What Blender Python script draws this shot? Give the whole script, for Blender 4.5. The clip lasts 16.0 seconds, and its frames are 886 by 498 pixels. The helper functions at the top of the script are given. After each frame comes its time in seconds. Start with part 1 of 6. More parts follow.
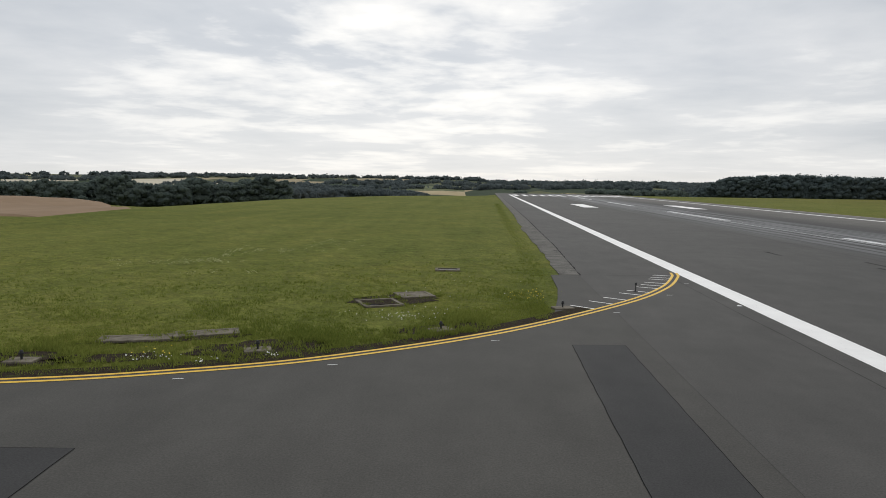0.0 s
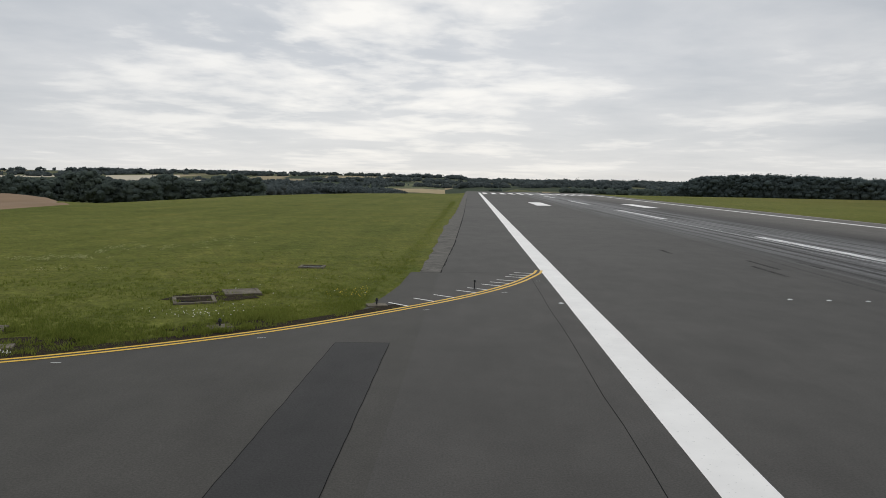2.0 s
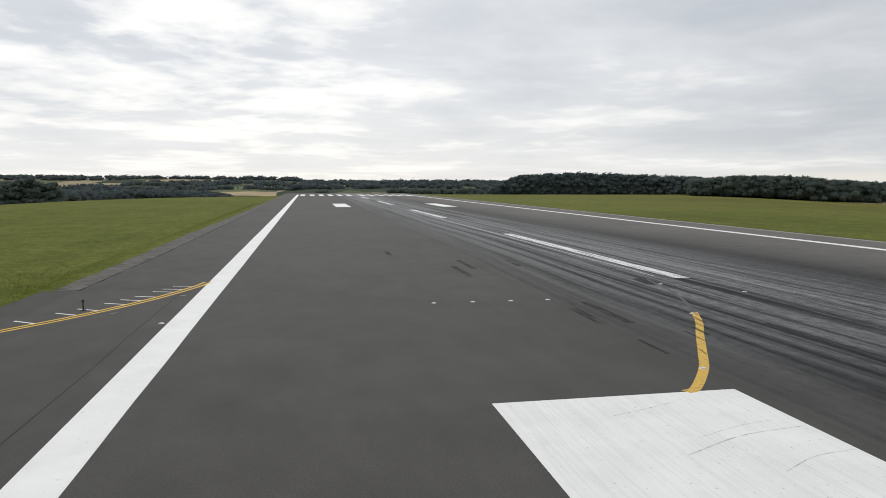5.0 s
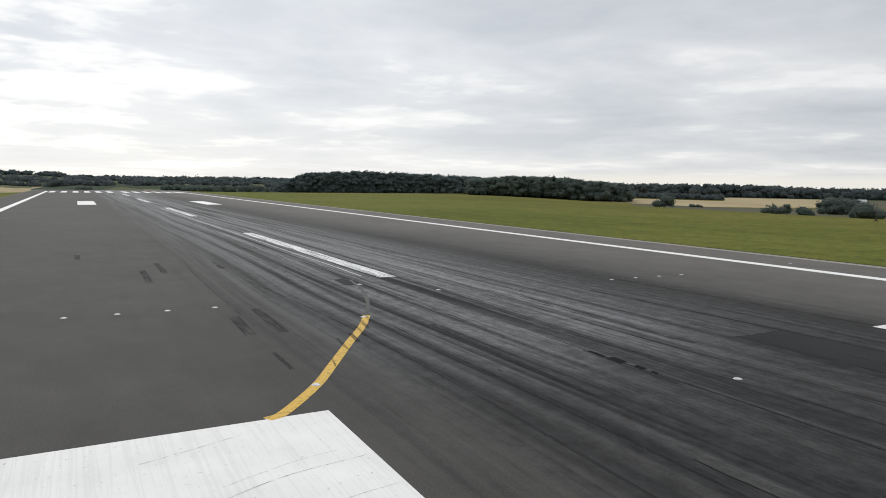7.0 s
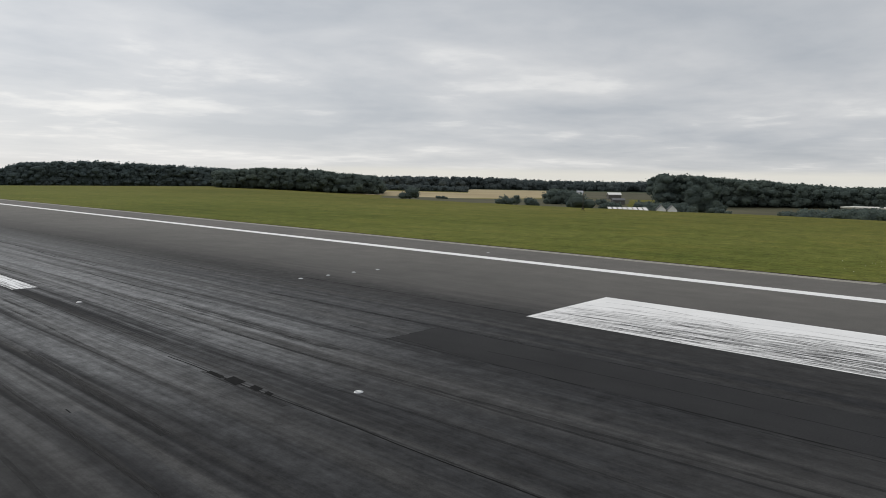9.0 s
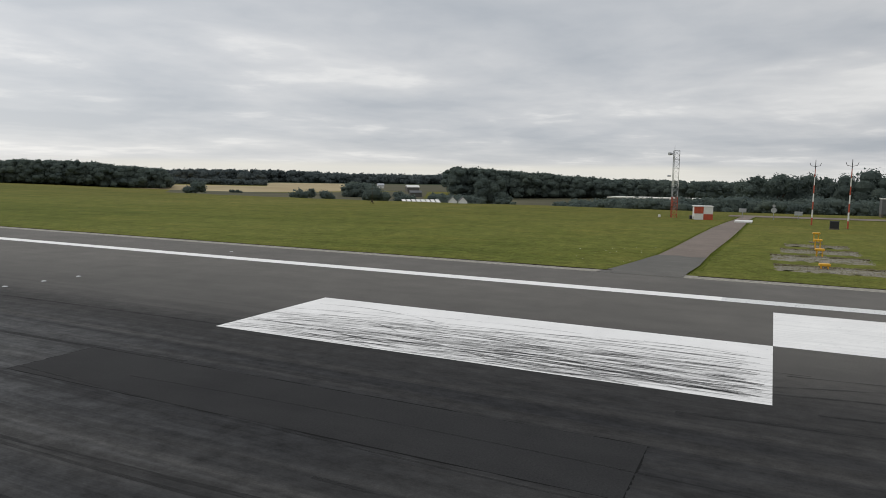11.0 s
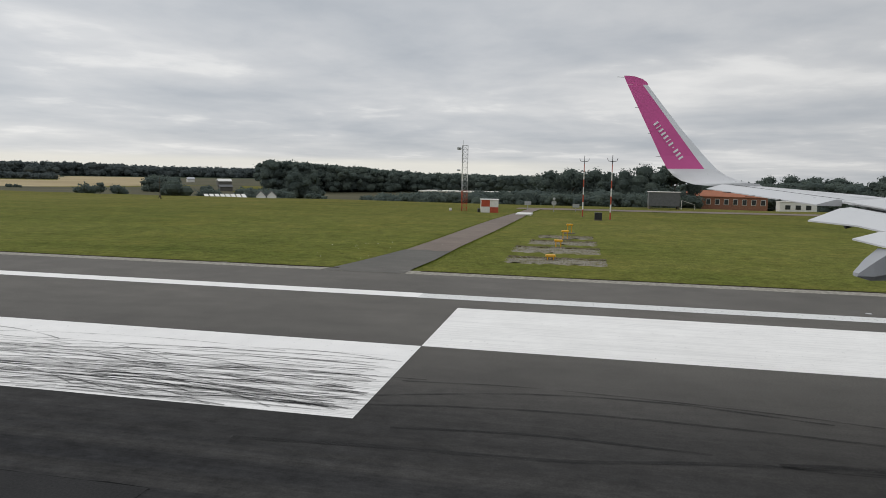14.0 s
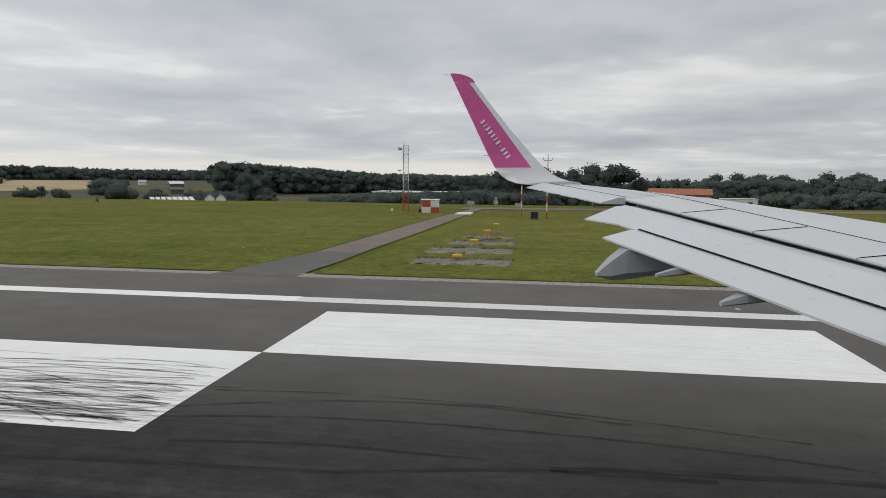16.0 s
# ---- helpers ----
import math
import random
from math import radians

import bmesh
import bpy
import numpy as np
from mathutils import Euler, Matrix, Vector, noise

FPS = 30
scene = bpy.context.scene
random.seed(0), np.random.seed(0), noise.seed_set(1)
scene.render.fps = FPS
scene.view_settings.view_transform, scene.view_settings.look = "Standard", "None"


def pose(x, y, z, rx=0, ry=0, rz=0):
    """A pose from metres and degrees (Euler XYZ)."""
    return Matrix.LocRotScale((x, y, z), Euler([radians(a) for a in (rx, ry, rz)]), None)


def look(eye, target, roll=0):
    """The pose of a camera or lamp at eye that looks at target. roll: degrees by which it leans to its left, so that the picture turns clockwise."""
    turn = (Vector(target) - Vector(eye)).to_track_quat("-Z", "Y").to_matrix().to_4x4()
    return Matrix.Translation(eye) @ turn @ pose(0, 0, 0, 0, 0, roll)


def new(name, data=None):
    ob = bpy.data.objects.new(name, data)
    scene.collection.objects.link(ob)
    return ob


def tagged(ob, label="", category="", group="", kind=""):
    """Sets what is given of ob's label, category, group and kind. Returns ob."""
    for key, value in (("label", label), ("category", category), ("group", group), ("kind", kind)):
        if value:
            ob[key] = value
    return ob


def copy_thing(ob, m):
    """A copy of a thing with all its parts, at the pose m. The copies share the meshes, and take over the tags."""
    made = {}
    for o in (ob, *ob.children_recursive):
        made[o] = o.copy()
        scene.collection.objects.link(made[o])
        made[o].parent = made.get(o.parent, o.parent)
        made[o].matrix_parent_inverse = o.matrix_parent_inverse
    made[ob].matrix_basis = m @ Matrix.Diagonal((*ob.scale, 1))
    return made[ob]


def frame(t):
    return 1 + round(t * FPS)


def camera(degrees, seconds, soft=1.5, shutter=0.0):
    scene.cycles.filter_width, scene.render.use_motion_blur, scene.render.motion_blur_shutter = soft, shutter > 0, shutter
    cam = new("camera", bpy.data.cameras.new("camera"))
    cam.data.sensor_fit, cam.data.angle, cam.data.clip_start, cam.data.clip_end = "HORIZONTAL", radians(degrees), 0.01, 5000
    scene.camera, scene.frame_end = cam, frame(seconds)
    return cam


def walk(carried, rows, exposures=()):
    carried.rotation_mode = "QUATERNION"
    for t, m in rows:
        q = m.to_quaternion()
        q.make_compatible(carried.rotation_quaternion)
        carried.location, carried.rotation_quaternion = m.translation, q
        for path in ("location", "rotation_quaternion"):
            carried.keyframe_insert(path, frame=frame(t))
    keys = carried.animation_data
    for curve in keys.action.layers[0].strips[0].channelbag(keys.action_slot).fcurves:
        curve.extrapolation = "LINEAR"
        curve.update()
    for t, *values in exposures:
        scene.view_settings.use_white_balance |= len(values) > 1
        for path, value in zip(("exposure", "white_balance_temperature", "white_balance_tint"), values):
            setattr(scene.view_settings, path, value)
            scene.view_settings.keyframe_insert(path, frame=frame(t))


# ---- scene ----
cam = camera(66.1, 16.0, 0.9)
PATH = [
    (0, (-9.973, -2.787, 4.511), (-10.093, -0.8, 4.318), 0.8),
    (0.5, (-8.314, -2.739, 4.522), (-8.425, -0.752, 4.327), 1.2),
    (1, (-6.721, -2.644, 4.549), (-6.825, -0.657, 4.35), 1.2),
    (1.5, (-5.207, -2.468, 4.554), (-5.303, -0.48, 4.355), 0.9),
    (2, (-3.79, -2.193, 4.531), (-3.863, -0.204, 4.333), 1.1),
    (2.5, (-2.426, -1.834, 4.518), (-2.463, 0.156, 4.322), 1.3),
    (3, (-1.034, -1.435, 4.503), (-1.024, 0.555, 4.306), 1.2),
    (3.2, (-0.461, -1.284, 4.508), (-0.427, 0.706, 4.312), 1.4),
    (5.3, (5.488, 0.078, 4.641), (5.946, 2.016, 4.449), 0.3),
    (5.5, (6.064, 0.185, 4.624), (6.571, 2.11, 4.43), 0.5),
    (6, (7.469, 0.468, 4.506), (8.11, 2.353, 4.318), 0.6),
    (6.5, (8.722, 0.761, 4.458), (9.508, 2.59, 4.27), 0.8),
    (7, (9.866, 0.978, 4.455), (10.81, 2.731, 4.266), 0.8),
    (7.5, (10.963, 1.109, 4.48), (12.073, 2.761, 4.282), 1.0),
    (8, (12.026, 1.115, 4.451), (13.275, 2.665, 4.253), 0.9),
    (8.5, (13.067, 0.983, 4.466), (14.434, 2.428, 4.267), 0.9),
    (9, (14.099, 0.78, 4.499), (15.582, 2.106, 4.298), 0.9),
    (9.5, (15.11, 0.501, 4.512), (16.698, 1.7, 4.309), 0.9),
    (9.7, (15.479, 0.344, 4.517), (17.105, 1.49, 4.311), 0.9),
    (11.8, (19.132, -1.934, 4.505), (20.985, -1.212, 4.288), 1.2),
    (12, (19.415, -2.184, 4.496), (21.281, -1.498, 4.277), 1.4),
    (12.5, (19.974, -2.898, 4.49), (21.867, -2.292, 4.266), 1.5),
    (13, (20.412, -3.64, 4.513), (22.327, -3.107, 4.287), 1.3),
    (13.5, (20.775, -4.428, 4.541), (22.708, -3.968, 4.316), 1.2),
    (14, (21.104, -5.242, 4.571), (23.051, -4.844, 4.348), 1.0),
    (14.5, (21.419, -6.071, 4.596), (23.375, -5.716, 4.372), 0.8),
    (15, (21.698, -6.896, 4.609), (23.659, -6.572, 4.388), 0.7),
    (15.5, (21.896, -7.661, 4.615), (23.861, -7.358, 4.394), 0.6),
    (16, (22.036, -8.334, 4.612), (24.002, -8.037, 4.391), 0.5),
]
EXPOSURES = [(0.0, .07), (0.5, -.25), (1.0, -.46), (1.5, -.45), (2.0, -.08), (2.5, .05), (3.0, .12), (4.2, .14), (5.5, .14), (6.5, .24), (7.0, .23), (8.0, .26), (9.0, .02), (9.5, 0.0),
             (12.0, .1), (13.0, .1), (14.0, .08), (15.0, .05), (16.0, .05)]
walk(cam, [(t, look(eye, target, roll)) for t, eye, target, roll in PATH], EXPOSURES)

# ---- world, sun ----
SUN_AZ, SUN_EL = radians(6), radians(34)      # azimuth clockwise from +y
world = bpy.data.worlds.new("overcast_sky")
scene.world = world
world.use_nodes = True
wt = world.node_tree
wt.nodes.clear()


def wnode(kind, **kw):
    n = wt.nodes.new(kind)
    for k, v in kw.items():
        n.inputs[k].default_value = v
    return n


def wmath(op, a, b=None, clamp=False):
    n = wt.nodes.new("ShaderNodeMath")
    n.operation, n.use_clamp = op, clamp
    for i, v in enumerate((a, b)):
        if v is None:
            continue
        if isinstance(v, (int, float)):
            n.inputs[i].default_value = v
        else:
            wt.links.new(v, n.inputs[i])
    return n.outputs[0]


def wramp(fac, stops):
    n = wt.nodes.new("ShaderNodeValToRGB")
    while len(n.color_ramp.elements) < len(stops):
        n.color_ramp.elements.new(0.5)
    for e, (p, c) in zip(n.color_ramp.elements, stops):
        e.position, e.color = p, (*c, 1)
    wt.links.new(fac, n.inputs[0])
    return n.outputs[0]


def wmix(kind, fac, a, b):
    n = wt.nodes.new("ShaderNodeMix")
    n.data_type, n.blend_type = "RGBA", kind
    for i, v in ((0, fac), (6, a), (7, b)):
        if isinstance(v, (int, float)):
            n.inputs[i].default_value = v
        elif isinstance(v, tuple):
            n.inputs[i].default_value = v
        else:
            wt.links.new(v, n.inputs[i])
    return n.outputs[2]


tc = wt.nodes.new("ShaderNodeTexCoord")
sep = wt.nodes.new("ShaderNodeSeparateXYZ")
wt.links.new(tc.outputs["Generated"], sep.inputs[0])
up = wmath("MAXIMUM", sep.outputs[2], 0.0)
# the cloud layer, a flat sheet seen in perspective
lift = wmath("ADD", up, 0.085)
comb = wt.nodes.new("ShaderNodeCombineXYZ")
wt.links.new(wmath("DIVIDE", sep.outputs[0], lift), comb.inputs[0])
wt.links.new(wmath("DIVIDE", sep.outputs[1], lift), comb.inputs[1])
big = wnode("ShaderNodeTexNoise", Scale=0.30, Detail=3.0, Roughness=0.5, Distortion=0.3)
mid = wnode("ShaderNodeTexNoise", Scale=0.62, Detail=6.0, Roughness=0.54, Distortion=0.3)
fine = wnode("ShaderNodeTexNoise", Scale=2.6, Detail=5.0, Roughness=0.55, Distortion=0.2)
for n in (big, mid, fine):
    wt.links.new(comb.outputs[0], n.inputs["Vector"])
cover = wmath("ADD", wmath("ADD", wmath("MULTIPLY", big.outputs[0], 0.42), wmath("MULTIPLY", mid.outputs[0], 0.43)), wmath("MULTIPLY", fine.outputs[0], 0.15))
# how near a direction is to the hidden sun
dot = wt.nodes.new("ShaderNodeVectorMath")
dot.operation = "DOT_PRODUCT"
wt.links.new(tc.outputs["Generated"], dot.inputs[0])
GLOW_AZ = radians(-6)
dot.inputs[1].default_value = (math.sin(GLOW_AZ) * math.cos(radians(10)), math.cos(GLOW_AZ) * math.cos(radians(10)), math.sin(radians(10)))
toward = wmath("MAXIMUM", dot.outputs["Value"], 0.0)
glow = wmath("POWER", toward, 3.0)
core_glow = wmath("POWER", toward, 11.0)
cloud = wramp(cover, [(0.38, (0.535, 0.572, 0.622)), (0.46, (0.625, 0.653, 0.692)), (0.53, (0.715, 0.733, 0.760)), (0.61, (0.85, 0.857, 0.866))])
behind = wramp(wmath("ADD", wmath("MULTIPLY", sep.outputs[1], 0.5), 0.5), [(0.30, (0.88, 0.88, 0.88)), (0.58, (1, 1, 1))])
gain = wmath("MULTIPLY", wmath("ADD", wmath("MULTIPLY", glow, 0.24), 0.86), behind)
g3 = wt.nodes.new("ShaderNodeCombineXYZ")
for i in range(3):
    wt.links.new(gain, g3.inputs[i])
cloud = wmix("MULTIPLY", 1.0, cloud, g3.outputs[0])
# thin places where the layer lets the light through, wider towards the sun
thin_at = wmath("ADD", wmath("ADD", wmath("MULTIPLY", mid.outputs[0], 0.74), wmath("MULTIPLY", fine.outputs[0], 0.26)), wmath("MULTIPLY", core_glow, 0.10))
gap = wramp(thin_at, [(0.56, (0, 0, 0)), (0.60, (0.4, 0.4, 0.4)), (0.67, (1, 1, 1))])
gap = wmath("MULTIPLY", gap, wmath("ADD", wmath("MULTIPLY", core_glow, 0.72), 0.24))
cloud = wmix("MIX", gap, cloud, (1.12, 1.10, 1.06, 1))
# brighter air low down towards the sun
haze = wramp(up, [(0.0, (1, 1, 1)), (0.05, (0.75, 0.75, 0.75)), (0.16, (0, 0, 0))])
cloud = wmix("MIX", wmath("MULTIPLY", wmath("MULTIPLY", haze, glow), 0.6), cloud, (0.98, 0.965, 0.93, 1))
# clear, pale strip under the far edge of the cloud in the east, and a brighter zenith
low = wramp(up, [(0.0, (1, 1, 1)), (0.013, (0.95, 0.95, 0.95)), (0.021, (0.15, 0.15, 0.15)), (0.06, (0, 0, 0))])
east = wramp(sep.outputs[0], [(0.30, (0.25, 0.25, 0.25)), (0.52, (0.35, 0.35, 0.35)), (0.66, (1, 1, 1))])
ahead = wramp(wmath("ADD", wmath("MULTIPLY", sep.outputs[1], 0.5), 0.5), [(0.44, (0.1, 0.1, 0.1)), (0.56, (1, 1, 1))])
cloud = wmix("MIX", wmath("MULTIPLY", wmath("MULTIPLY", low, wmath("MULTIPLY", east, ahead)), 0.85), cloud, (0.83, 0.81, 0.735, 1))
zen = wramp(up, [(0.0, (1, 1, 1)), (0.38, (1, 1, 1)), (1.0, (1.7, 1.7, 1.7))])
cloud = wmix("MULTIPLY", 1.0, cloud, zen)
sky = wt.nodes.new("ShaderNodeTexSky")
sky.sky_type, sky.sun_disc = "NISHITA", False
sky.sun_elevation, sky.sun_rotation = SUN_EL, SUN_AZ
blue = wt.nodes.new("ShaderNodeBackground")
blue.inputs[1].default_value = 0.05
wt.links.new(sky.outputs[0], blue.inputs[0])
grey = wt.nodes.new("ShaderNodeBackground")
grey.inputs[1].default_value = 0.95
wt.links.new(cloud, grey.inputs[0])
both = wt.nodes.new("ShaderNodeMixShader")
both.inputs[0].default_value = 0.94
wt.links.new(blue.outputs[0], both.inputs[1])
wt.links.new(grey.outputs[0], both.inputs[2])
wout = wt.nodes.new("ShaderNodeOutputWorld")
wt.links.new(both.outputs[0], wout.inputs[0])

sun_data = bpy.data.lights.new("sun", "SUN")
sun_data.energy, sun_data.angle, sun_data.color = 0.7, radians(25), (1.0, 0.97, 0.92)
sun = new("sun", sun_data)
sun.matrix_world = look((math.sin(SUN_AZ) * 60, math.cos(SUN_AZ) * 60, 45), (0, 0, 0))


# ---- materials ----
class Mat:
    """A node material with a principled shader and short ways to add nodes."""

    def __init__(self, name, rough=0.8, metal=0.0, spec=0.4):
        self.m = bpy.data.materials.new(name)
        self.m.use_nodes = True
        self.t = self.m.node_tree
        self.b = self.t.nodes["Principled BSDF"]
        self.b.inputs["Roughness"].default_value = rough
        self.b.inputs["Metallic"].default_value = metal
        self.b.inputs["Specular IOR Level"].default_value = spec
        self.co = self.t.nodes.new("ShaderNodeTexCoord").outputs["Object"]

    def link(self, v, sock):
        if isinstance(v, (int, float)):
            sock.default_value = v
        elif isinstance(v, tuple):
            sock.default_value = v if len(v) == 4 or sock.type == "VECTOR" else (*v, 1)
        else:
            self.t.links.new(v, sock)

    def noise(self, scale, detail=3.0, rough=0.55, stretch=None, distort=0.0, out=0):
        n = self.t.nodes.new("ShaderNodeTexNoise")
        n.inputs["Scale"].default_value, n.inputs["Detail"].default_value = scale, detail
        n.inputs["Roughness"].default_value, n.inputs["Distortion"].default_value = rough, distort
        self.link(self.scaled(stretch) if stretch else self.co, n.inputs["Vector"])
        return n.outputs[out]

    def scaled(self, s, loc=(0, 0, 0)):
        n = self.t.nodes.new("ShaderNodeMapping")
        n.inputs["Scale"].default_value, n.inputs["Location"].default_value = s, loc
        self.link(self.co, n.inputs["Vector"])
        return n.outputs[0]

    def math(self, op, a, b=0.0, c=None, clamp=False):
        n = self.t.nodes.new("ShaderNodeMath")
        n.operation, n.use_clamp = op, clamp
        self.link(a, n.inputs[0]), self.link(b, n.inputs[1])
        if c is not None:
            self.link(c, n.inputs[2])
        return n.outputs[0]

    def ramp(self, fac, *stops):
        n = self.t.nodes.new("ShaderNodeValToRGB")
        while len(n.color_ramp.elements) < len(stops):
            n.color_ramp.elements.new(0.5)
        for e, (p, c) in zip(n.color_ramp.elements, stops):
            e.position, e.color = p, ((c, c, c, 1) if isinstance(c, (int, float)) else (*c, 1))
        self.link(fac, n.inputs[0])
        return n.outputs[0]

    def mix(self, fac, a, b, kind="MIX"):
        n = self.t.nodes.new("ShaderNodeMix")
        n.data_type, n.blend_type = "RGBA", kind
        self.link(fac, n.inputs[0]), self.link(a, n.inputs[6]), self.link(b, n.inputs[7])
        return n.outputs[2]

    def xyz(self):
        n = self.t.nodes.new("ShaderNodeSeparateXYZ")
        self.link(self.co, n.inputs[0])
        return n.outputs

    def island(self):
        return self.t.nodes.new("ShaderNodeNewGeometry").outputs["Random Per Island"]

    def bump(self, h, strength=0.3, dist=0.01):
        n = self.t.nodes.new("ShaderNodeBump")
        n.inputs["Strength"].default_value, n.inputs["Distance"].default_value = strength, dist
        self.link(h, n.inputs["Height"])
        self.t.links.new(n.outputs[0], self.b.inputs["Normal"])
        return self

    def color(self, c):
        self.link(c, self.b.inputs["Base Color"])
        return self

    def rough(self, v):
        self.link(v, self.b.inputs["Roughness"])
        return self


def asphalt(name, lo, hi, rubber=False, spec=0.24):
    a = Mat(name, 0.84, spec=spec)
    wide = a.noise(0.07, 4, 0.6)
    mid = a.noise(1.1, 4, 0.6, stretch=(1.0, 0.35, 1.0))
    grit = a.noise(26.0, 3, 0.75)
    blotch = a.noise(0.45, 6, 0.68)
    c = a.ramp(a.math("ADD", a.math("MULTIPLY", wide, 0.6), a.math("MULTIPLY", mid, 0.4)), (0.35, lo), (0.65, hi))
    c = a.mix(0.6, c, a.ramp(grit, (0.3, 0.5), (0.7, 1.36)), "MULTIPLY")
    c = a.mix(0.5, c, a.ramp(blotch, (0.3, 0.76), (0.7, 1.2)), "MULTIPLY")
    if rubber:
        x, y, _ = a.xyz()
        # the asphalt grows paler eastwards, between x 30 and x 43
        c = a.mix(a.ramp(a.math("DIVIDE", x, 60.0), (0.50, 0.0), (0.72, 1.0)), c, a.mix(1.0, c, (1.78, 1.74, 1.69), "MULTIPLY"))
        # touchdown rubber: streaks along the runway, densest either side of the centre line
        wander = a.math("MULTIPLY", a.math("SUBTRACT", a.noise(1.0, 2, 0.5, stretch=(0.06, 0.028, 1)), 0.5), 1.1)
        xw = a.math("ADD", x, wander)

        def streak(sx, sy, detail, rough, seed):
            n = a.t.nodes.new("ShaderNodeTexNoise")
            v = a.t.nodes.new("ShaderNodeCombineXYZ")
            a.link(a.math("MULTIPLY", xw, sx), v.inputs[0])
            a.link(a.math("MULTIPLY", y, sy), v.inputs[1])
            v.inputs[2].default_value = seed
            a.t.links.new(v.outputs[0], n.inputs["Vector"])
            n.inputs["Scale"].default_value, n.inputs["Detail"].default_value, n.inputs["Roughness"].default_value = 1.0, detail, rough
            return a.math("SUBTRACT", n.outputs[0], 0.5)

        broad = streak(0.5, 0.010, 2, 0.5, 1.3)
        lanes = streak(1.6, 0.020, 4, 0.7, 4.1)
        lines = streak(3.4, 0.10, 6, 0.66, 8.6)
        xs = a.math("ADD", x, a.math("MULTIPLY", lanes, 7.0))
        d1 = a.math("MAXIMUM", a.math("SUBTRACT", 24.8, xs), a.math("SUBTRACT", xs, 25.7))
        band = a.ramp(a.math("DIVIDE", d1, 16.0), (0.34, 1.0), (0.49, 0.66), (0.63, 0.14), (0.82, 0.0))
        far = a.ramp(a.math("DIVIDE", a.math("SUBTRACT", 260.0, y), 240.0), (0.0, 0.0), (0.4, 0.32), (0.76, 0.55), (0.90, 0.74), (0.97, 1.0))
        zone = a.math("MULTIPLY", band, far)
        zone = a.math("MULTIPLY", zone, a.ramp(a.math("DIVIDE", a.math("ADD", y, 11.0), 13.0), (0.0, 0.6), (1.0, 1.0)))
        # west of the joint fewer wheels touched the first metres
        west = a.ramp(a.math("DIVIDE", a.math("SUBTRACT", x, 26.6), 1.2, clamp=True), (0.0, 1.0), (1.0, 0.0))
        short = a.ramp(a.math("DIVIDE", a.math("SUBTRACT", y, -1.0), 7.0, clamp=True), (0.0, 0.5), (1.0, 0.0))
        zone = a.math("MULTIPLY", zone, a.math("SUBTRACT", 1.0, a.math("MULTIPLY", west, short)))
        dark = a.math("ADD", a.math("ADD", a.math("MULTIPLY", broad, 1.1), a.math("MULTIPLY", lanes, 1.9)), a.math("MULTIPLY", lines, 0.7))
        amount = a.math("MULTIPLY", zone, a.math("ADD", dark, 0.88, clamp=True), clamp=True)
        c = a.mix(a.math("MULTIPLY", amount, 0.96), c, (0.018, 0.0185, 0.020))
        # pale streaks along the middle, stronger further up the runway
        mid_band = a.ramp(a.math("DIVIDE", a.math("ABSOLUTE", a.math("SUBTRACT", xw, 23.3)), 9.0), (0.25, 1.0), (0.62, 0.55), (1.0, 0.0))
        mid_far = a.ramp(a.math("DIVIDE", a.math("SUBTRACT", y, 4.0), 40.0), (0.0, 0.05), (0.20, 0.2), (0.34, 0.72), (0.9, 1.0))
        pale_streak = a.math("ADD", streak(1.3, 0.014, 5, 0.66, 13.0), a.math("MULTIPLY", streak(5.0, 0.05, 4, 0.66, 21.0), 0.3))
        pale = a.math("MULTIPLY", a.math("MULTIPLY", mid_band, mid_far), a.ramp(a.math("ADD", pale_streak, 0.5), (0.37, 0.0), (0.58, 0.92)))
        c = a.mix(pale, c, (0.225, 0.227, 0.228))
        # broken, grainy rubber within the streaks
        speck = a.noise(2.6, 7, 0.8, stretch=(1.0, 0.6, 1))
        c = a.mix(zone, c, a.mix(1.0, c, a.ramp(a.math("ADD", lines, 0.5), (0.32, 0.74), (0.68, 1.24)), "MULTIPLY"))
        c = a.mix(zone, c, a.mix(1.0, c, a.ramp(speck, (0.34, 0.55), (0.66, 1.42)), "MULTIPLY"))
        a.rough(a.math("SUBTRACT", 0.84, a.math("MULTIPLY", amount, -0.06)))
        a.link(a.math("SUBTRACT", 0.24, a.math("MULTIPLY", amount, 0.14)), a.b.inputs["Specular IOR Level"])
    a.color(c)
    return a.bump(a.math("ADD", grit, a.math("MULTIPLY", mid, 0.5)), 0.35, 0.006).m


def painted(name, rgb, wear, under=(0.06, 0.06, 0.058), streak=None):
    a = Mat(name, 0.7, spec=0.35)
    chips = a.noise(9.0, 6, 0.75)
    tone = a.noise(0.7, 4, 0.6)
    c = a.mix(a.ramp(tone, (0.3, 0.75), (0.7, 0.0)), rgb, tuple(v * 0.86 for v in rgb))
    c = a.mix(a.ramp(chips, (0.62 - wear, 0.0), (0.70 - wear * 0.6, 0.75)), c, under)
    if streak:
        x, _, _ = a.xyz()
        s = a.noise(1.0, 6, 0.72, stretch=(10.0, 0.20, 1), distort=0.35)
        lo_x, hi_x, most = streak
        span = a.math("DIVIDE", a.math("SUBTRACT", x, lo_x), hi_x - lo_x, clamp=True)
        mask = a.ramp(span, (0.0, 1.0), (0.42, 0.85), (0.62, 0.25), (0.85, 0.0))
        c = a.mix(a.math("MULTIPLY", a.math("MULTIPLY", a.ramp(s, (0.495, 0.0), (0.545, 1.0)), mask), most), c, (0.03, 0.03, 0.032))
    a.color(c)
    return a.bump(chips, 0.25, 0.003).m


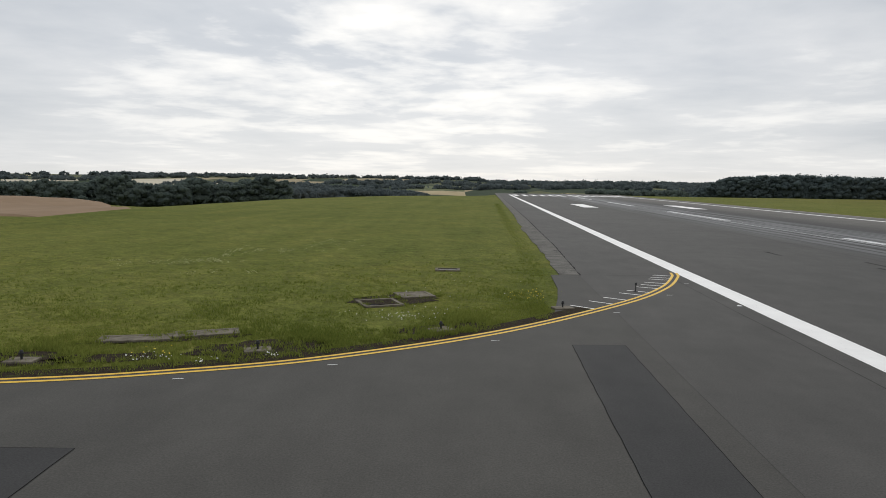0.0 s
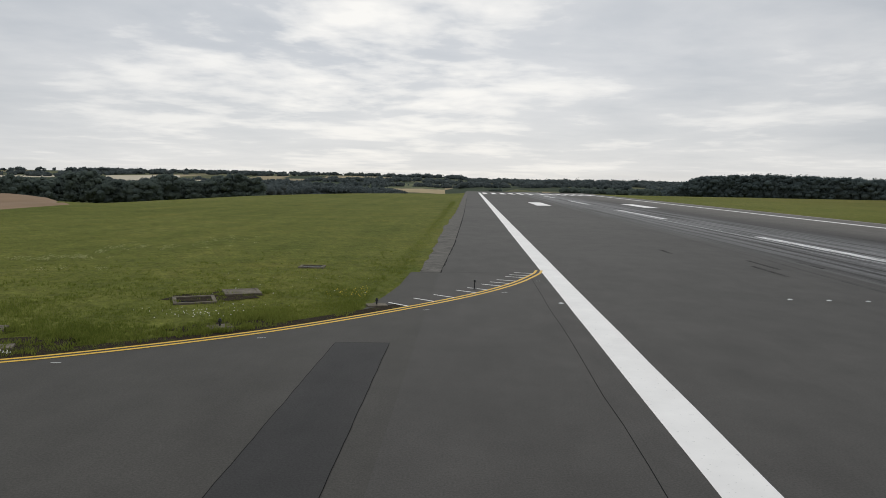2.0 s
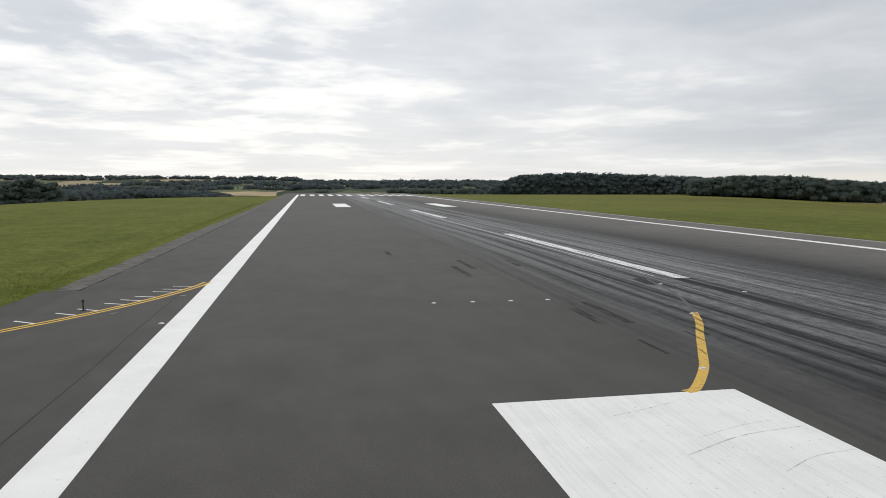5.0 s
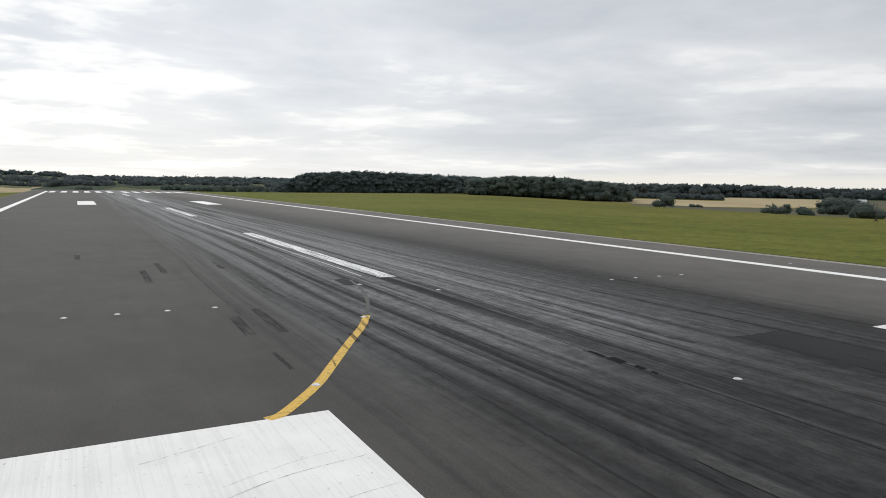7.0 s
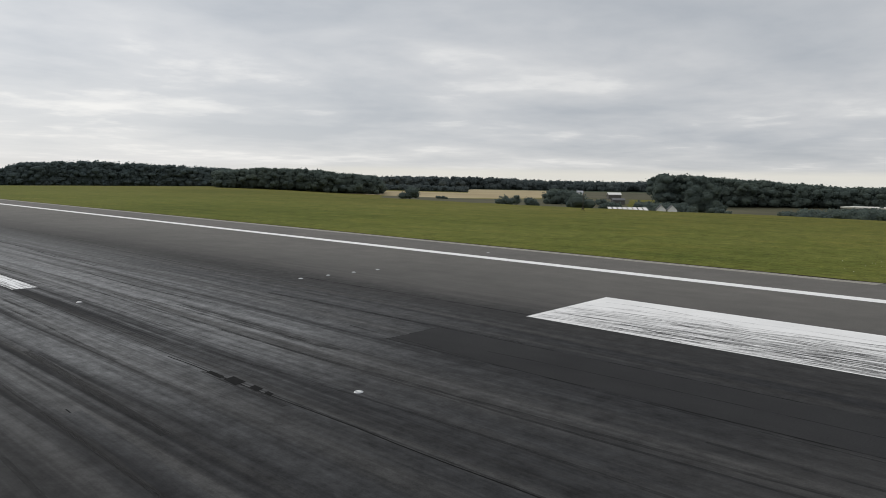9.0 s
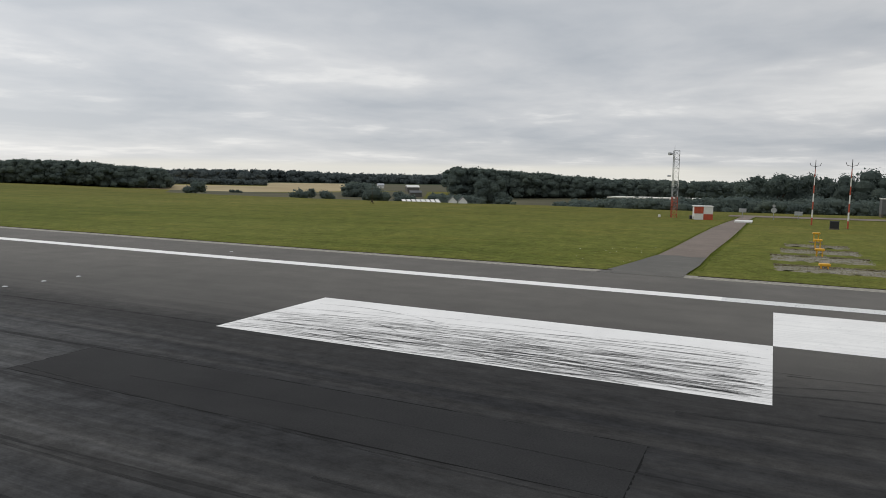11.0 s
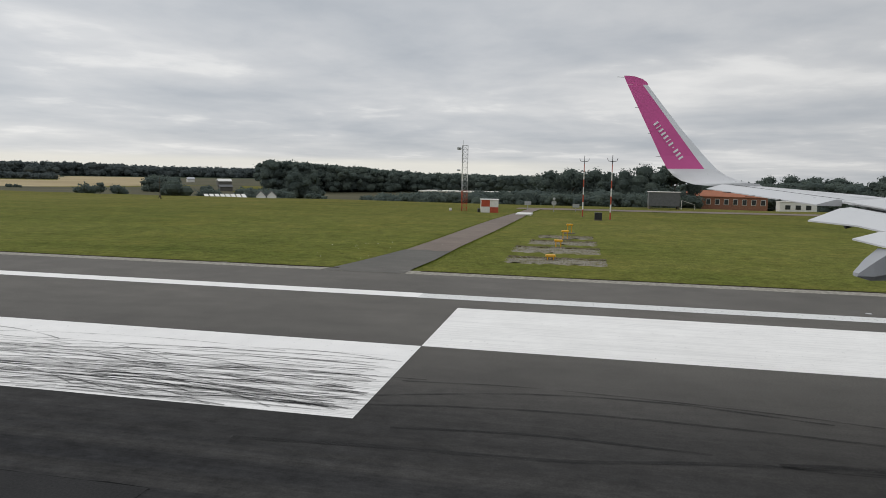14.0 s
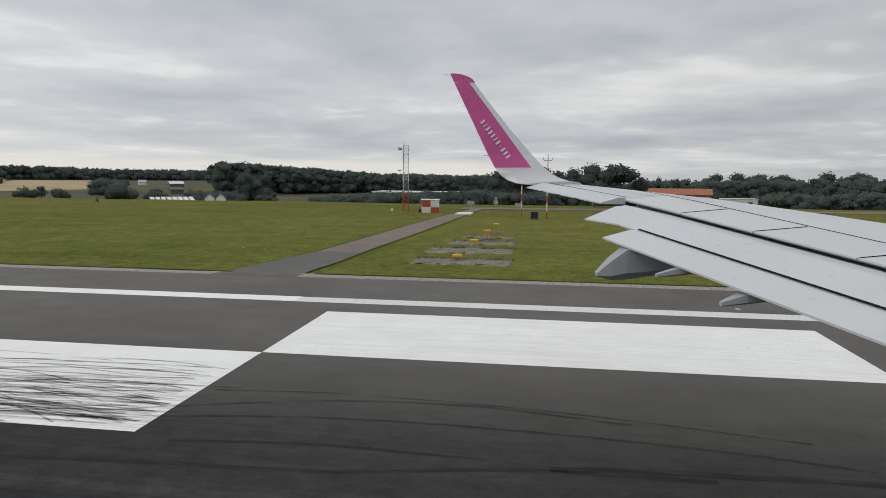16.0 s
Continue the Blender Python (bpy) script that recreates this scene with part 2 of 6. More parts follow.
def plain(name, rgb, rough=0.6, metal=0.0, vary=0.2, scale=3.0, spec=0.4):
    a = Mat(name, rough, metal, spec)
    n1, n2 = a.noise(scale, 4), a.noise(scale * 9, 3)
    f = a.math("ADD", a.math("MULTIPLY", n1, 0.7), a.math("MULTIPLY", n2, 0.3))
    a.color(a.ramp(f, (0.3, tuple(v * (1 - vary) for v in rgb)), (0.7, tuple(min(1, v * (1 + vary)) for v in rgb))))
    a.rough(a.ramp(n2, (0.3, rough * 0.85), (0.7, min(1, rough * 1.12))))
    return a.bump(n2, 0.12, 0.004).m


def grass_mat():
    a = Mat("grass", 0.95, spec=0.04)
    wide = a.noise(0.018, 4, 0.6)
    mid = a.noise(0.22, 5, 0.65)
    mow = a.noise(1.0, 3, 0.6, stretch=(0.35, 0.03, 1))
    blade = a.noise(7.0, 5, 0.75)
    f = a.math("ADD", a.math("ADD", a.math("MULTIPLY", wide, 0.4), a.math("MULTIPLY", mid, 0.35)), a.math("MULTIPLY", mow, 0.25))
    c = a.ramp(f, (0.36, (0.082, 0.102, 0.019)), (0.5, (0.130, 0.142, 0.031)), (0.66, (0.170, 0.172, 0.046)))
    c = a.mix(0.8, c, a.ramp(blade, (0.28, 0.36), (0.72, 1.5)), "MULTIPLY")
    c = a.mix(0.7, c, a.ramp(a.noise(1.3, 5, 0.75), (0.32, 0.62), (0.68, 1.36)), "MULTIPLY")
    c = a.mix(0.4, c, a.ramp(a.noise(0.9, 6, 0.78), (0.34, 0.62), (0.66, 1.38)), "MULTIPLY")
    c = a.mix(a.ramp(a.noise(0.11, 6, 0.7), (0.50, 0.0), (0.66, 0.28)), c, a.mix(1.0, c, (1.2, 1.0, 0.82), "MULTIPLY"))
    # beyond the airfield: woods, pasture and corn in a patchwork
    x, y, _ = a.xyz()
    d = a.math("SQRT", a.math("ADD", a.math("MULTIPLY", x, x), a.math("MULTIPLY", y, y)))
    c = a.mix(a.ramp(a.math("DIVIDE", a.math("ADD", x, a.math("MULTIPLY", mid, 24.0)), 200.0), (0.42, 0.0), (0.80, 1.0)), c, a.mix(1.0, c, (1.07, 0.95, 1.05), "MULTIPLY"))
    v = a.t.nodes.new("ShaderNodeTexVoronoi")
    a.link(a.scaled((0.0075, 0.0042, 0.0)), v.inputs["Vector"])
    v.inputs["Scale"].default_value = 1.0
    patch = a.t.nodes.new("ShaderNodeSeparateColor")
    a.t.links.new(v.outputs["Color"], patch.inputs[0])
    land = a.ramp(patch.outputs[0], (0.0, (0.040, 0.055, 0.034)), (0.50, (0.050, 0.066, 0.040)), (0.54, (0.10, 0.108, 0.060)), (0.78, (0.115, 0.12, 0.065)), (0.82, (0.32, 0.265, 0.17)))
    land = a.mix(0.5, land, a.ramp(a.noise(0.05, 4, 0.7), (0.3, 0.6), (0.7, 1.3)), "MULTIPLY")
    c = a.mix(a.ramp(a.math("DIVIDE", d, 1000.0), (0.42, 0.0), (0.50, 1.0)), c, land)
    a.color(c)
    return a.bump(a.math("ADD", blade, a.math("MULTIPLY", mid, 0.6)), 0.8, 0.06).m


def crop_mat(name, lo, hi, rows=0.35):
    a = Mat(name, 0.95, spec=0.1)
    n = a.noise(0.03, 4, 0.6)
    r = a.noise(1.0, 4, 0.7, stretch=(0.9, 0.05, 1))
    c = a.ramp(a.math("ADD", a.math("MULTIPLY", n, 1 - rows), a.math("MULTIPLY", r, rows)), (0.35, lo), (0.65, hi))
    a.color(c)
    return a.bump(r, 0.5, 0.1).m


def leaf_mat(name, lo, hi):
    a = Mat(name, 0.9, spec=0.03)
    r = a.island()
    n = a.noise(0.12, 3)
    c = a.ramp(a.math("ADD", a.math("MULTIPLY", r, 0.32), a.math("MULTIPLY", n, 0.68)), (0.25, lo), (0.75, hi))
    a.color(c)
    # leaves let some light through
    thin, both_ = a.t.nodes.new("ShaderNodeBsdfTranslucent"), a.t.nodes.new("ShaderNodeMixShader")
    a.link(c, thin.inputs["Color"])
    both_.inputs[0].default_value = 0.5
    a.t.links.new(a.b.outputs[0], both_.inputs[1])
    a.t.links.new(thin.outputs[0], both_.inputs[2])
    out = next(k for k in a.t.nodes if k.type == "OUTPUT_MATERIAL")
    a.t.links.new(both_.outputs[0], out.inputs["Surface"])
    return a.m


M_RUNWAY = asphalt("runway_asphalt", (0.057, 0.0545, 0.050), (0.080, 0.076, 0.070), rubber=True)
M_TAXI = asphalt("taxiway_asphalt", (0.052, 0.0495, 0.044), (0.073, 0.0695, 0.062))
M_PATCH = asphalt("fresh_asphalt", (0.030, 0.030, 0.030), (0.045, 0.044, 0.043))
M_DARK = asphalt("rubbered_asphalt", (0.028, 0.028, 0.029), (0.050, 0.050, 0.050), rubber=True)
M_NEW = asphalt("black_asphalt", (0.020, 0.020, 0.021), (0.034, 0.034, 0.034), spec=0.12)
def crumbled():
    """Old asphalt broken across by many short cracks."""
    a = Mat("crumbled_asphalt", 0.95, spec=0.1)
    n = a.noise(1.0, 5, 0.75, stretch=(0.9, 1.9, 1), distort=1.2)
    g = a.noise(14.0, 4, 0.75)
    c = a.ramp(n, (0.34, (0.034, 0.033, 0.030)), (0.42, (0.105, 0.100, 0.090)), (0.65, (0.185, 0.176, 0.158)))
    a.color(a.mix(0.6, c, a.ramp(g, (0.3, 0.5), (0.7, 1.4)), "MULTIPLY"))
    return a.bump(a.math("ADD", n, g), 0.4, 0.02).m


M_OLD = crumbled()
M_APRON = asphalt("apron_asphalt", (0.104, 0.099, 0.088), (0.142, 0.135, 0.120))
M_ROAD = asphalt("service_road_asphalt", (0.165, 0.132, 0.110), (0.225, 0.182, 0.152))
# black of sealed joints, also of the shade strip between the flaps
M_SEAL_SHADE = plain("joint_sealant_and_gap_shade", (0.013, 0.013, 0.013), 0.95, spec=0.05)
def skid_mat(name, most):
    """Thin broken rubber that lets the asphalt show."""
    a = Mat(name, 0.8, spec=0.2)
    n = a.noise(1.0, 5, 0.7, stretch=(5.0, 0.5, 1))
    a.color(a.ramp(n, (0.3, 0.016), (0.7, 0.028)))
    a.link(a.ramp(n, (0.36, 0.0), (0.60, most)), a.b.inputs["Alpha"])
    return a.m


M_SKID = skid_mat("faint_tyre_rubber", 0.55)
M_SCUFF = skid_mat("tyre_rubber", 0.7)
M_WISP = skid_mat("grey_tyre_rubber", 0.5)
M_WHITE = painted("white_marking_paint", (0.86, 0.845, 0.815), 0.0)
M_WORN = painted("worn_white_marking_paint", (0.70, 0.70, 0.68), 0.06)
M_BLOCK = painted("scuffed_white_marking_paint", (0.85, 0.835, 0.81), 0.0, streak=(32.7, 38.3, 0.30))
M_BLOCKC = painted("faintly_streaked_marking_paint", (0.86, 0.845, 0.815), 0.0, streak=(30.0, 60.0, 0.10))
M_BLOCKA = painted("streaked_white_marking_paint", (0.83, 0.815, 0.79), 0.0, streak=(2.0, 40.0, 0.07))
M_CENTRE = painted("streaked_centre_line_paint", (0.80, 0.80, 0.79), 0.03, streak=(21.9, 25.5, 0.85))
M_YELLOW = painted("yellow_marking_paint", (0.74, 0.46, 0.05), 0.03)
M_GRASS = grass_mat()
M_STUBBLE = crop_mat("stubble_field", (0.21, 0.145, 0.092), (0.31, 0.22, 0.145))
M_TAN = crop_mat("ripe_crop", (0.31, 0.245, 0.14), (0.43, 0.35, 0.21))
# corn on the far hills, its colour paled to stand for haze
M_HAZECORN = crop_mat("haze_paled_far_corn", (0.44, 0.39, 0.29), (0.56, 0.51, 0.40))
M_PASTURE = crop_mat("pasture", (0.085, 0.10, 0.05), (0.135, 0.15, 0.075), 0.1)
M_ROUGH = crop_mat("rough_grazing", (0.072, 0.070, 0.044), (0.112, 0.104, 0.066), 0.2)
# blue-grey air haze is mixed into these three foliage colours
M_LEAF = leaf_mat("hazed_broadleaf_foliage", (0.116, 0.148, 0.140), (0.150, 0.182, 0.150))
M_CONIFER = leaf_mat("hazed_conifer_foliage", (0.114, 0.148, 0.152), (0.144, 0.178, 0.170))
M_FARLEAF = leaf_mat("hazed_distant_foliage", (0.095, 0.118, 0.122), (0.150, 0.175, 0.170))
M_BARK = plain("bark", (0.09, 0.07, 0.05), 0.9, vary=0.35)
M_CONCRETE = plain("concrete", (0.15, 0.132, 0.102), 0.9, vary=0.5, scale=5.0, spec=0.1)
def bed_mat():
    """Pale gravel half grown over with thin grass."""
    a = Mat("overgrown_gravel", 0.95, spec=0.1)
    stone = a.ramp(a.noise(16.0, 3, 0.7), (0.3, (0.15, 0.135, 0.105)), (0.7, (0.36, 0.335, 0.28)))
    a.color(a.mix(a.ramp(a.noise(1.6, 5, 0.75), (0.46, 0.0), (0.62, 0.85)), stone, (0.150, 0.140, 0.055)))
    return a.bump(a.noise(16.0, 3, 0.7), 0.6, 0.03).m


M_BED = bed_mat()
def soil_mat():
    """Dark damp soil with moss and thin grass in it."""
    a = Mat("bare_soil", 0.97, spec=0.05)
    n1, n2 = a.noise(2.4, 6, 0.75), a.noise(14.0, 4, 0.7)
    c = a.ramp(n2, (0.3, (0.014, 0.011, 0.008)), (0.7, (0.060, 0.046, 0.032)))
    a.color(a.mix(a.ramp(n1, (0.54, 0.0), (0.66, 0.8)), c, (0.075, 0.095, 0.022)))
    return a.bump(a.math("ADD", n1, n2), 0.9, 0.06).m


M_SOIL = soil_mat()
M_EARTH = plain("dry_earth", (0.105, 0.088, 0.050), 0.95, vary=0.5, scale=4.0, spec=0.05)
M_GRAVEL = plain("gravel", (0.27, 0.252, 0.212), 0.9, vary=0.55, scale=5)
M_BLADE = leaf_mat("grass_blades", (0.10, 0.135, 0.024), (0.235, 0.26, 0.062))
M_FLOWER = plain("white_petals", (0.75, 0.75, 0.70), 0.7)
M_CREAM = plain("cream_petals", (0.36, 0.37, 0.17), 0.8, spec=0.1)
M_YFLOWER = plain("yellow_petals", (0.60, 0.45, 0.04), 0.7)
M_RED = plain("signal_red_paint", (0.42, 0.075, 0.035), 0.5)
M_WPAINT = plain("white_paint", (0.72, 0.71, 0.67), 0.5, vary=0.08)
M_STEEL = plain("galvanised_steel", (0.42, 0.43, 0.44), 0.45, 0.7)
M_BLACK = plain("black_paint", (0.02, 0.02, 0.022), 0.5)
M_AMBER = plain("yellow_enamel", (0.70, 0.36, 0.02), 0.45)
M_BRICK = plain("red_brick", (0.26, 0.12, 0.075), 0.9, vary=0.3)
M_TILE = plain("orange_roof_tile", (0.34, 0.13, 0.07), 0.85, vary=0.25)
M_SLATE = plain("grey_roof_sheet", (0.115, 0.118, 0.12), 0.7)
M_BARN = plain("weathered_barn_boards", (0.12, 0.115, 0.105), 0.85, vary=0.3)
M_PALE = plain("pale_render", (0.62, 0.60, 0.55), 0.85, vary=0.1)
M_GLASS = plain("dark_window_glass", (0.03, 0.035, 0.04), 0.15, spec=0.6)
M_WING = plain("white_aircraft_paint", (0.56, 0.565, 0.57), 0.32, vary=0.05, scale=0.8)
M_WINGGREY = plain("grey_aircraft_paint", (0.36, 0.37, 0.385), 0.4, vary=0.08, scale=1.2)
M_STRIP = plain("pale_leading_edge_paint", (0.70, 0.715, 0.725), 0.35, vary=0.03, scale=1.0)
M_PINK = plain("magenta_aircraft_paint", (0.64, 0.105, 0.32), 0.35, vary=0.06, scale=1.0)
M_LETTER = plain("white_lettering_paint", (0.86, 0.86, 0.86), 0.4, vary=0.03)
M_LENS = plain("lamp_lens", (0.75, 0.75, 0.72), 0.2)


# ---- mesh helpers ----
def link_mesh(name, verts, faces, mats, parent=None, label="", smooth=False):
    me = bpy.data.meshes.new(name)
    me.from_pydata([tuple(v) for v in verts], [], [tuple(f) for f in faces])
    for m in mats if isinstance(mats, (list, tuple)) else [mats]:
        me.materials.append(m)
    if smooth:
        for p in me.polygons:
            p.use_smooth = True
    me.update()
    ob = new(name, me)
    if parent is not None:
        ob.parent = parent
    if label:
        ob["label"] = label
    return ob


def part(name, bm, material, parent=None, label="", smooth=False):
    bmesh.ops.recalc_face_normals(bm, faces=bm.faces)
    me = bpy.data.meshes.new(name)
    bm.to_mesh(me)
    bm.free()
    me.materials.append(material)
    for p in me.polygons:
        p.use_smooth = smooth
    ob = new(name, me)
    if parent is not None:
        ob.parent = parent
    if label:
        ob["label"] = label
    return ob


def box(bm, x0, x1, y0, y1, z0, z1, bevel=0.0):
    vs = [bm.verts.new(p) for p in ((x0, y0, z0), (x1, y0, z0), (x1, y1, z0), (x0, y1, z0), (x0, y0, z1), (x1, y0, z1), (x1, y1, z1), (x0, y1, z1))]
    fs = [bm.faces.new([vs[i] for i in q]) for q in ((3, 2, 1, 0), (4, 5, 6, 7), (0, 1, 5, 4), (1, 2, 6, 5), (2, 3, 7, 6), (3, 0, 4, 7))]
    if bevel:
        es = list({e for f in fs for e in f.edges})
        bmesh.ops.bevel(bm, geom=es, offset=bevel, segments=2, affect="EDGES", profile=0.5)
    return bm


def rod(bm, a, b, r0, r1=None, sides=8):
    r1 = r0 if r1 is None else r1
    a, b = Vector(a), Vector(b)
    q = (b - a).to_track_quat("Z", "Y").to_matrix()
    rings = []
    for p, r in ((a, r0), (b, r1)):
        rings.append([bm.verts.new(p + q @ Vector((r * math.cos(2 * math.pi * i / sides), r * math.sin(2 * math.pi * i / sides), 0))) for i in range(sides)])
    for i in range(sides):
        j = (i + 1) % sides
        bm.faces.new((rings[0][i], rings[0][j], rings[1][j], rings[1][i]))
    bm.faces.new(rings[0][::-1]), bm.faces.new(rings[1])
    return bm


def thing(name, at, label, category, group="", rz=0.0, kind=""):
    e = new(name)
    e.matrix_world = pose(*at, 0, 0, rz)
    return tagged(e, label, category, group, kind)


def smooth_step(a, b, v):
    t = min(1.0, max(0.0, (v - a) / (b - a)))
    return t * t * (3 - 2 * t)


def lerp_table(table, v):
    for (a, za), (b, zb) in zip(table, table[1:]):
        if v <= b:
            return za + (zb - za) * max(0.0, (v - a) / (b - a))
    return table[-1][1]


# ---- ground ----
EAST = [(51, -0.04), (115, -0.75), (152, -1.15), (178, -3.2), (215, -4.2), (255, -4.0), (285, -2.8), (620, -2.8), (1300, -17.0), (2500, -42.0), (4700, -85.0)]
NORTH = [(0, -0.04), (225, -0.04), (330, -0.5), (420, -3.0), (700, -9.0), (1500, 4.0), (2400, 9.0), (4700, 12.0)]
WEST = [(0, 0.0), (12, -0.7), (35, -3.2), (90, -8.0), (250, -13.0), (550, -12.0), (1250, 14.0), (2400, 20.0), (4700, 24.0)]


HUMP_X, HUMP_Y, HUMP_H, HUMP_S = -88.0, 114.0, 2.9, 7.0
# the crest's line as y, x
CREST = [(60, -400), (90, -140), (96, -74), (100, -60), (150, -57), (190, -54), (220, -45), (240, -33), (255, -18), (262, -6)]


def ground_z(x, y):
    r = math.hypot(x - 5, y)
    z_n = lerp_table(NORTH, max(0.0, y))
    z_e = lerp_table(EAST, max(51.0, x))
    # west of the runway the field falls away behind a long bent crest
    side_w = lerp_table(CREST, min(262.0, max(60.0, y))) - x
    past = math.hypot(max(0.0, min(side_w, (y - 88) * 1.1)), max(0.0, y - 262)) * 0.9
    valley = max(0.0, (y - 99 - (x + 72) * (1.85 if x > -72 else -0.15)) * 0.75)
    past += (valley - past) * smooth_step(110, 330, past)
    z_w = lerp_table(WEST, past) if x < 0 else 0.0
    w_e = smooth_step(20, 90, x)
    w_w = smooth_step(-2, -30, x) if y > 0 else smooth_step(-2, -30, x)
    south = min(0.0, -0.004 * max(0.0, -y - 250))
    z = z_n * (1 - w_e)
    if x > 0:
        ahead = smooth_step(0.6, 1.7, y / max(1.0, x))
        z = z_e * (1 - ahead * w_e) + (z_n * ahead * w_e if x > 51 else 0.0)
        if x <= 51:
            z = z_n
    else:
        z = z_n * (1 - w_w) + min(-0.04, z_w - 0.04) * w_w if y > 0 else -0.04
        if z_w > 0:
            z = z_n * (1 - w_w) + z_w * w_w
    # low hump of the stubble field
    z += HUMP_H * math.exp(-((x - HUMP_X) / (HUMP_S if x > HUMP_X else 60.0)) ** 2 - ((y - HUMP_Y) / 20.0) ** 2)
    z -= 0.8 * math.exp(-(((x - 192) / 26) ** 2 + ((y - 84) / 24) ** 2))
    if r > 600:
        z += (noise.noise(Vector((x / 700, y / 700, 3.1))) * 6) * smooth_step(600, 1500, r)
    return z + south


verts, faces = [], []
radii = [0.0]
step = 4.0
while radii[-1] < 4700:
    radii.append(radii[-1] + step)
    step = min(step * 1.03, 220)
SECT = 240
for r in radii:
    for s in range(SECT):
        a = 2 * math.pi * s / SECT
        x, y = 10 + r * math.sin(a), 10 + r * math.cos(a)
        verts.append((x, y, ground_z(x, y)))
for i in range(len(radii) - 1):
    for s in range(SECT):
        u = (s + 1) % SECT
        a, b, c, d = i * SECT + s, i * SECT + u, (i + 1) * SECT + u, (i + 1) * SECT + s
        faces.append((a, d, c, b) if i else (a, d, c))
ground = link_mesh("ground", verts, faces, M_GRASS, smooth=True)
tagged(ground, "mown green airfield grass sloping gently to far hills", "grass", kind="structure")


def field(name, ring, mat, label, lift=0.12, cells=14):
    """A four-cornered field laid over the ground."""
    (a, b, c, d) = [Vector((*p, 0)) for p in ring]
    vs, fs = [], []
    for i in range(cells + 1):
        for j in range(cells + 1):
            p = a.lerp(b, i / cells).lerp(d.lerp(c, i / cells), j / cells)
            rim = i in (0, cells) or j in (0, cells)
            vs.append((p.x, p.y, ground_z(p.x, p.y) + (-0.05 if rim else lift)))
    for i in range(cells):
        for j in range(cells):
            k = i * (cells + 1) + j
            fs.append((k, k + cells + 1, k + cells + 2, k + 1))
    return tagged(link_mesh(name, vs, fs, mat), label, "field", kind="structure")


def polar(az, d):
    """A place by azimuth (degrees clockwise from +y) and distance from the runway's start."""
    return (8 + d * math.sin(radians(az)), d * math.cos(radians(az)))


field("stubble_field", [(-61, 73), (-64, 99), (-110, 165), (-230, 60)], M_STUBBLE, "brown stubble field on a low hump beside the grass", 0.3, 44)
for az0, az1, d0, d1, mat, words in (
        (40.5, 57.6, 322, 400, M_TAN, "ripe tan corn field beside hedges"),
        (40.5, 45.4, 450, 640, M_TAN, "ripe tan corn field between hedges"),
        (50.6, 57.6, 400.5, 560, M_TAN, "pale narrow corn field under a wood"),
        (46.2, 50.4, 520, 600, M_TAN, "pale strip of corn under a far wood"),
        (43.5, 64, 222, 321.5, M_ROUGH, "rough brownish grazing below the corn fields"),
        (57.65, 68, 322, 560, M_ROUGH, "dull rough grazing behind a farm"),
        (64.05, 84, 222, 286, M_ROUGH, "rough brownish bank below a wood"),
        (30, 38, 640, 760, M_TAN, "pale corn field behind a wood"),
        (4.5, 9.5, 480, 640, M_TAN, "pale field beyond the runway end"),
        (11, 15, 560, 760, M_TAN, "pale field past a hedge beyond the runway"),
        (-5.5, -0.5, 430, 600, M_TAN, "tan field beyond the runway end"),
        (-37, -32.1, 1600, 1770, M_HAZECORN, "tan corn field high on the far hill"),
        (-28.9, -23.6, 1310, 1740, M_HAZECORN, "broad tan corn field on the far hillside"),
        (-22.9, -21.6, 1330, 1440, M_HAZECORN, "small tan corn field on the far hillside"),
        (-7.2, -2.4, 895, 1025, M_TAN, "pale field in the valley beyond the runway"),
        (-14, -11, 860, 960, M_TAN, "narrow pale field on the far slope"),
        (-8, -2, 1030, 1250, M_PASTURE, "green pasture on the far slope"),
        (-40, -33, 760, 1000, M_PASTURE, "dull green pasture on the far hill")):
    field("field", [polar(az0, d0), polar(az1, d0), polar(az1, d1), polar(az0, d1)], mat, words, 0.25)


# ---- pavement ----
def slab(name, ring, z_top, mat, label, depth=0.12, category="pavement"):
    """A flat paved area from its outline, with edges that go down into the ground."""
    bm = bmesh.new()
    top = [bm.verts.new((x, y, z_top)) for x, y in ring]
    f = bm.faces.new(top)
    low = [bm.verts.new((x, y, z_top - depth)) for x, y in ring]
    for i in range(len(ring)):
        j = (i + 1) % len(ring)
        bm.faces.new((top[i], low[i], low[j], top[j]))
    bmesh.ops.triangulate(bm, faces=[f])
    return tagged(part(name, bm, mat), label, category, kind="structure")


def arc_points(pts, per=10):
    """A smooth line through points (Catmull-Rom)."""
    out, p = [], [Vector(q) for q in pts]
    p = [2 * p[0] - p[1], *p, 2 * p[-1] - p[-2]]
    for a, b, c, d in zip(p, p[1:], p[2:], p[3:]):
        for k in range(per):
            t = k / per
            out.append(0.5 * ((2 * b) + (c - a) * t + (2 * a - 5 * b + 4 * c - d) * t * t + (3 * b - a - 3 * c + d) * t ** 3))
    return out + [p[-2]]


